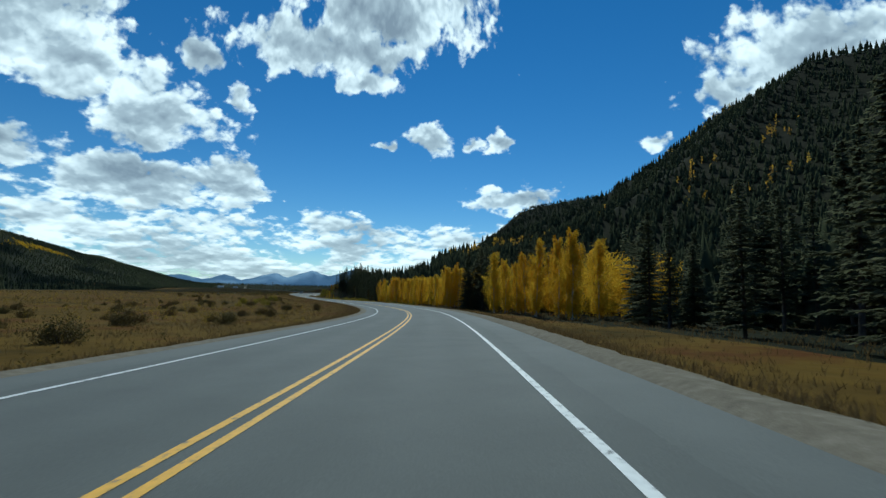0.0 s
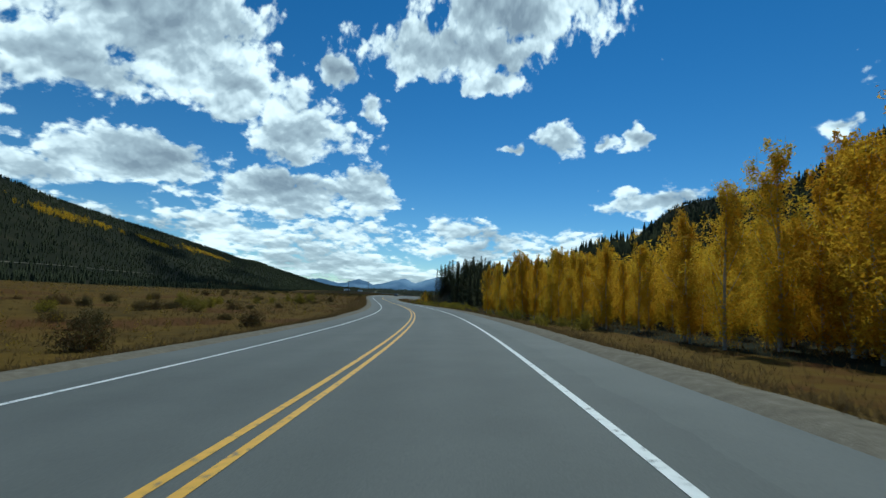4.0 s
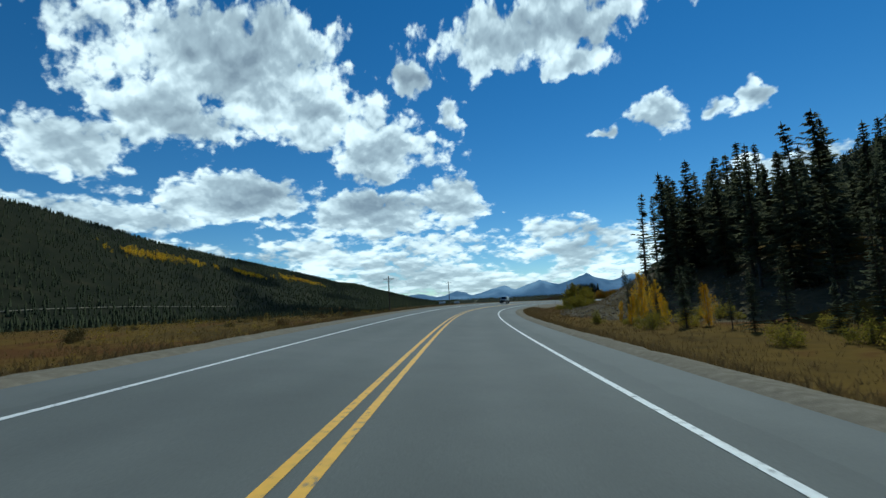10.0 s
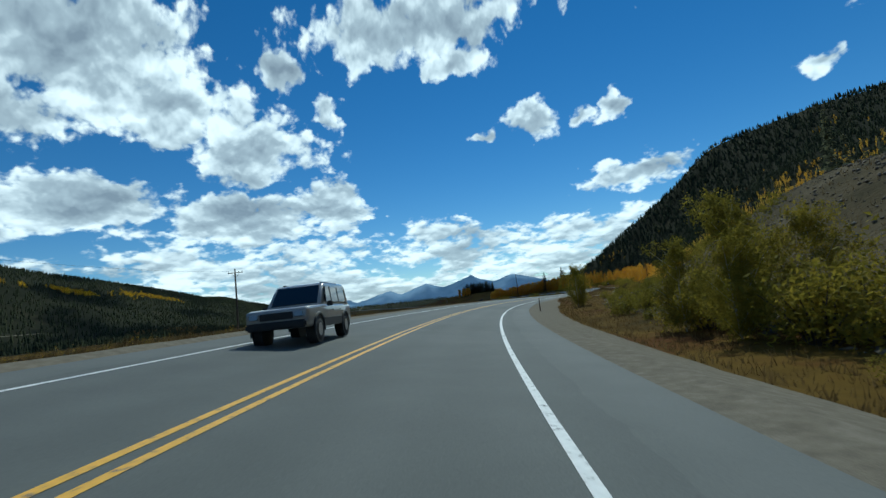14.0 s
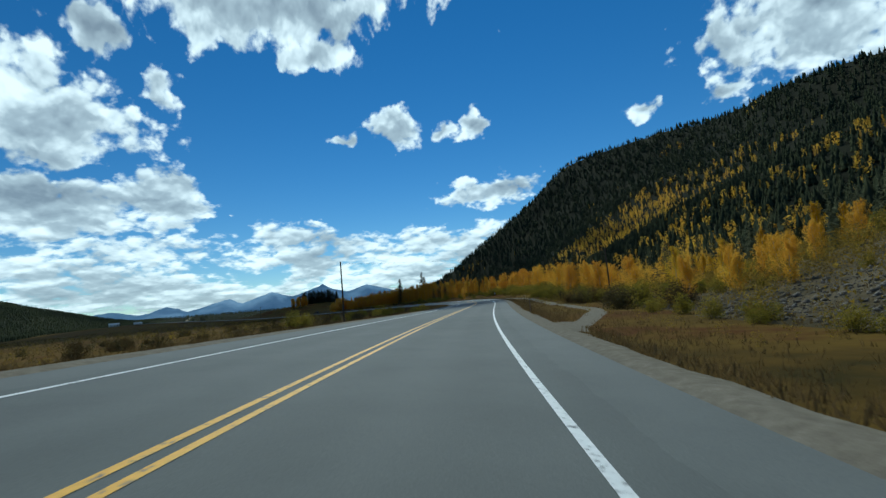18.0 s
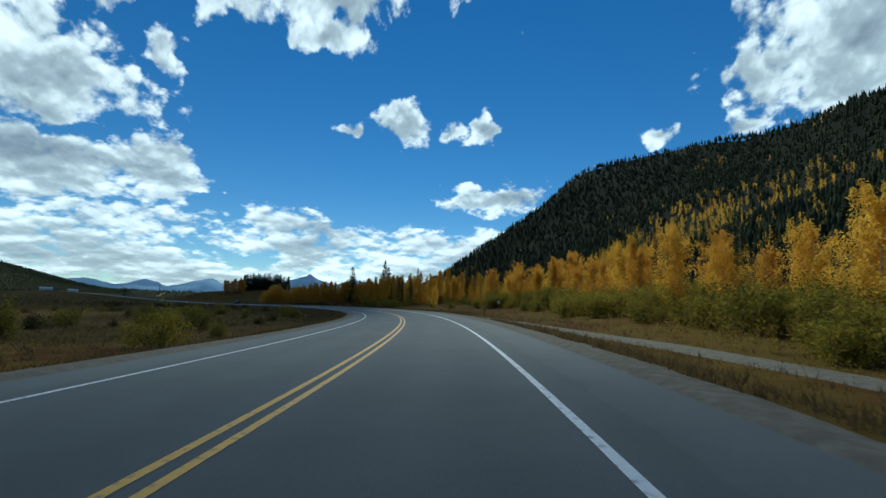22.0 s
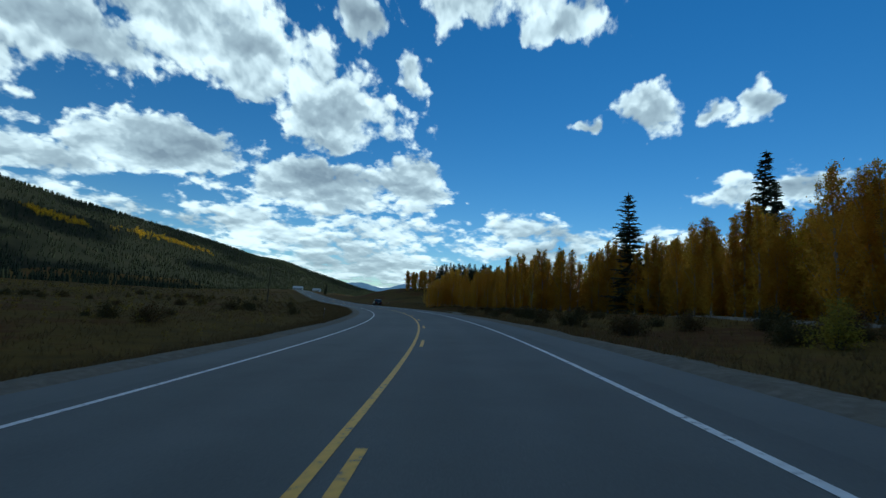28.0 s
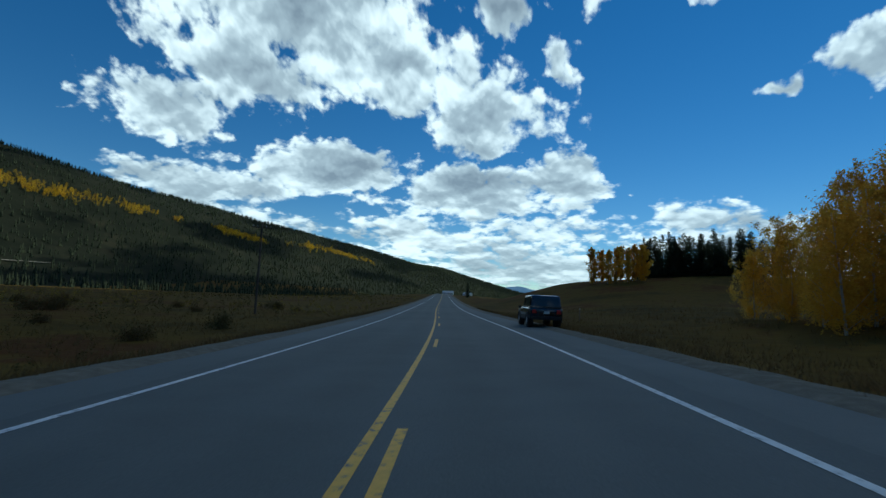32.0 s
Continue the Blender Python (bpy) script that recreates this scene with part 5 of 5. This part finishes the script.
HEADLAMP = plain("clear_headlamp", (0.30, 0.31, 0.32), 0.12, 0.2, 5, 0.05, 0.8)
BLACK_TRIM = plain("black_plastic", (0.025, 0.025, 0.026), 0.7)
PLATE = plain("pale_plate", (0.6, 0.6, 0.58), 0.4)


def suv(x, y, turn, paint, label, z=None):
    """A large upright sport-utility vehicle; y points to its front."""
    ob = thing("suv", x, y, label, "car", "", z)
    ob.rotation_euler = (0, 0, radians(turn))
    body = [rounded(-2.42, 0.88, 0.52, 1.04, 0.06), rounded(-2.38, 0.93, 0.46, 1.10, 0.08), rounded(-1.4, 0.95, 0.44, 1.12, 0.08), rounded(0.9, 0.95, 0.44, 1.12, 0.08),
            rounded(1.1, 0.95, 0.44, 1.12, 0.08), rounded(2.15, 0.92, 0.48, 1.08, 0.09), rounded(2.36, 0.90, 0.52, 1.04, 0.08), rounded(2.40, 0.86, 0.56, 0.98, 0.06)]
    part("body", loft_mesh("body", body, paint), ob)
    cabin = [rounded(-2.36, 0.87, 1.08, 1.14, 0.025), rounded(-2.20, 0.80, 1.08, 1.80, 0.07), rounded(-2.0, 0.79, 1.08, 1.86, 0.08), rounded(0.15, 0.79, 1.08, 1.85, 0.08), rounded(0.36, 0.79, 1.08, 1.79, 0.07), rounded(0.98, 0.87, 1.08, 1.14, 0.025)]
    part("cabin", loft_mesh("cabin", cabin, paint), ob)

    def panel(name, quad, mat, thick, parent=ob, lab=""):
        q = [Vector(p) for p in quad]
        nrm = (q[1] - q[0]).cross(q[3] - q[0]).normalized() * thick
        bm = bmesh.new()
        a = [bm.verts.new(p) for p in q]
        b = [bm.verts.new(p + nrm) for p in q]
        bm.faces.new(a[::-1])
        bm.faces.new(b)
        for i in range(4):
            bm.faces.new((a[i], a[(i + 1) % 4], b[(i + 1) % 4], b[i]))
        bmesh.ops.bevel(bm, geom=bm.edges[:], offset=min(0.01, abs(thick) * 0.4), segments=1, affect='EDGES')
        return part(name, solid_mesh(name, bm, mat), parent, lab)

    panel("rear_window", ((-0.68, -2.335, 1.20), (0.68, -2.335, 1.20), (0.65, -2.225, 1.70), (-0.65, -2.225, 1.70)), GLASS, 0.03, ob, "dark tinted rear window")
    panel("windscreen", ((0.74, 0.94, 1.17), (-0.74, 0.94, 1.17), (-0.69, 0.40, 1.75), (0.69, 0.40, 1.75)), GLASS, 0.03)
    for sx in (-1, 1):
        for y0, y1 in ((-1.95, -1.1), (-1.02, -0.22), (-0.14, 0.42)):
            q = [(sx * 0.852, y0, 1.19), (sx * 0.852, y1, 1.19), (sx * 0.796, min(y1, 0.28), 1.72), (sx * 0.796, y0 + 0.04, 1.72)]
            panel("side_window", q if sx > 0 else q[::-1], GLASS, 0.03)
        panel("tail_lamp", ((sx * 0.70 - 0.12, -2.43, 0.80), (sx * 0.70 + 0.12, -2.43, 0.80), (sx * 0.70 + 0.12, -2.40, 1.02), (sx * 0.70 - 0.12, -2.40, 1.02)), TAIL, 0.05, ob, "red tail lamp")
        panel("headlight", ((sx * 0.66 + 0.13, 2.40, 0.80), (sx * 0.66 - 0.13, 2.40, 0.80), (sx * 0.66 - 0.13, 2.38, 0.94), (sx * 0.66 + 0.13, 2.38, 0.94)), HEADLAMP, 0.06, ob, "clear headlight")
        bm = bmesh.new()
        box(bm, (sx * 1.06, 0.62, 1.13), (0.20, 0.12, 0.16), 0.03)
        part("mirror", solid_mesh("mirror", bm, BLACK_TRIM), ob)
        for hy in (-0.85, 0.05):
            bm = bmesh.new()
            box(bm, (sx * 0.985, hy, 0.93), (0.03, 0.16, 0.03), 0.008)
            part("door_handle", solid_mesh("door_handle", bm, BLACK_TRIM), ob)
        bm = bmesh.new()
        box(bm, (sx * 0.62, -0.85, 1.875), (0.04, 1.9, 0.04), 0.012)
        part("roof_rail", solid_mesh("roof_rail", bm, BLACK_TRIM), ob)
        bm = bmesh.new()
        box(bm, (sx * 0.945, 0.0, 0.56), (0.05, 2.1, 0.26), 0.015)
        part("sill_cladding", solid_mesh("sill_cladding", bm, BLACK_TRIM), ob, "dark lower side cladding")
        for wy in (-1.5, 1.5):
            prof = [(-0.02, 0.20), (0.03, 0.30), (0.08, 0.365), (0.20, 0.365), (0.245, 0.30), (0.25, 0.20)]
            v, f = loft([np.array([(sx * (0.73 + px), wy + pr * math.cos(t), 0.365 + pr * math.sin(t)) for t in np.linspace(0, 2 * math.pi, 25)[:-1]]) for px, pr in prof])
            arch = [tube([(sx * 0.945, wy + 0.46 * math.cos(t), 0.38 + 0.46 * math.sin(t)) for t in np.linspace(-0.15, math.pi + 0.15, 13)], [0.055] * 13, 6)]
            part("wheel_arch", tubes_mesh("wheel_arch", arch, BLACK_TRIM), ob, "dark plastic wheel arch")
            bm = bmesh.new()
            bmesh.ops.create_cone(bm, cap_ends=True, segments=24, radius1=0.44, radius2=0.44, depth=0.30, matrix=Matrix.Translation((sx * 0.81, wy, 0.40)) @ Matrix.Rotation(radians(90), 4, 'Y'))
            part("wheel_well", solid_mesh("wheel_well", bm, BLACK_TRIM), ob, "dark wheel well")
            tyre = part("tyre", mesh_of("tyre", v, np.array(f), TYRE, None, True), ob)
            bm = bmesh.new()
            bmesh.ops.create_cone(bm, cap_ends=True, segments=20, radius1=0.225, radius2=0.20, depth=0.10, matrix=Matrix.Translation((sx * 0.925, wy, 0.365)) @ Matrix.Rotation(radians(90 * sx), 4, 'Y'))
            part("rim", solid_mesh("rim", bm, RIM), tyre)
    for nm, yy, zz, mat in (("rear_bumper", -2.47, 0.56, BLACK_TRIM), ("front_bumper", 2.45, 0.60, BLACK_TRIM)):
        bm = bmesh.new()
        box(bm, (0, yy, zz), (1.76, 0.16, 0.22), 0.05)
        part(nm, solid_mesh(nm, bm, mat), ob)
    bm = bmesh.new()
    box(bm, (0, 2.40, 0.86), (0.98, 0.06, 0.20), 0.02)
    part("grille", solid_mesh("grille", bm, BLACK_TRIM), ob)
    bm = bmesh.new()
    box(bm, (0, -2.46, 0.86), (0.32, 0.02, 0.15), 0.004)
    part("plate", solid_mesh("plate", bm, PLATE), ob, "plain pale number plate")
    return ob


NAVY = plain("dark_blue_car_paint", (0.012, 0.016, 0.028), 0.25, 0.3, 3, 0.1, 1.0)
SILVER = plain("grey_car_paint", (0.34, 0.325, 0.30), 0.32, 0.2, 3, 0.1, 1.0)
px, py = beside(905, 6.3)
suv(px, py, 20.5, NAVY, "dark blue SUV parked on the gravel shoulder", float(road_z(905) - 6.3 * road_bank(905)) + 0.0)


px, py = beside(410.0, -2.65)
suv(px, py, 169.5, SILVER, "grey SUV in the oncoming lane of the highway", float(road_z(410.0) + 2.65 * road_bank(410.0)))


# ---- buildings at the far end of the road ----
def far_house(x, y, w, d, h, turn, wall_mat, roof_mat, label):
    ob = thing("house", x, y, label, "house", "far houses")
    ob.rotation_euler = (0, 0, radians(turn))
    bm = bmesh.new()
    box(bm, (0, 0, h / 2 - 0.5), (w, d, h + 1), 0.02)
    part("wall", solid_mesh("wall", bm, wall_mat), ob)
    bm = bmesh.new()
    q = [bm.verts.new(p) for p in ((-w / 2 - 0.5, -d / 2 - 0.5, h), (w / 2 + 0.5, -d / 2 - 0.5, h), (w / 2 + 0.5, d / 2 + 0.5, h), (-w / 2 - 0.5, d / 2 + 0.5, h), (-w / 2 - 0.5, 0, h + d * 0.32), (w / 2 + 0.5, 0, h + d * 0.32))]
    for f in ((0, 1, 5, 4), (2, 3, 4, 5), (0, 4, 3), (1, 2, 5), (0, 3, 2, 1)):
        bm.faces.new([q[i] for i in f])
    part("roof", solid_mesh("roof", bm, roof_mat), ob)
    for i in (-0.3, 0.05, 0.32):
        bm = bmesh.new()
        box(bm, (w * i, -d / 2 - 0.02, h * 0.55), (1.2, 0.08, 1.3), 0.02)
        part("window", solid_mesh("window", bm, GLASS), ob)
    bm = bmesh.new()
    box(bm, (w * 0.2, -d / 2 - 0.02, 1.05), (1.0, 0.08, 2.1), 0.02)
    part("door", solid_mesh("door", bm, BLACK_TRIM), ob)


PALE_WALL = plain("pale_siding", (0.62, 0.60, 0.55), 0.8, 0, 1, 0.08)
ROOF_METAL = plain("pale_metal_roof", (0.5, 0.5, 0.5), 0.5, 0.2, 1, 0.1)
far_house(-112, 1572, 16, 9, 4.5, 12, PALE_WALL, ROOF_METAL, "pale low house beside the far end of the road")
far_house(-70, 1540, 12, 8, 4.0, -10, PALE_WALL, ROOF_METAL, "pale low cabin beside the far end of the road")


# ---- small white sign beside the gravel track ----
def small_sign(x, y, h, turn):
    ob = thing("road_sign", x, y, "small plain white sign on a steel post", "sign")
    ob.rotation_euler = (0, 0, radians(turn))
    part("post", tubes_mesh("post", [tube([(0, 0, -0.4), (0, 0, h * 0.5), (0, 0, h + 0.5)], [0.035, 0.035, 0.035], 6)], STEEL), ob)
    bm = bmesh.new()
    box(bm, (0, -0.05, h + 0.15), (0.38, 0.015, 0.54), 0.006)
    part("board", solid_mesh("board", bm, PLATE), ob, "white sign board")


small_sign(168.5, 666.3, 1.3, -56)
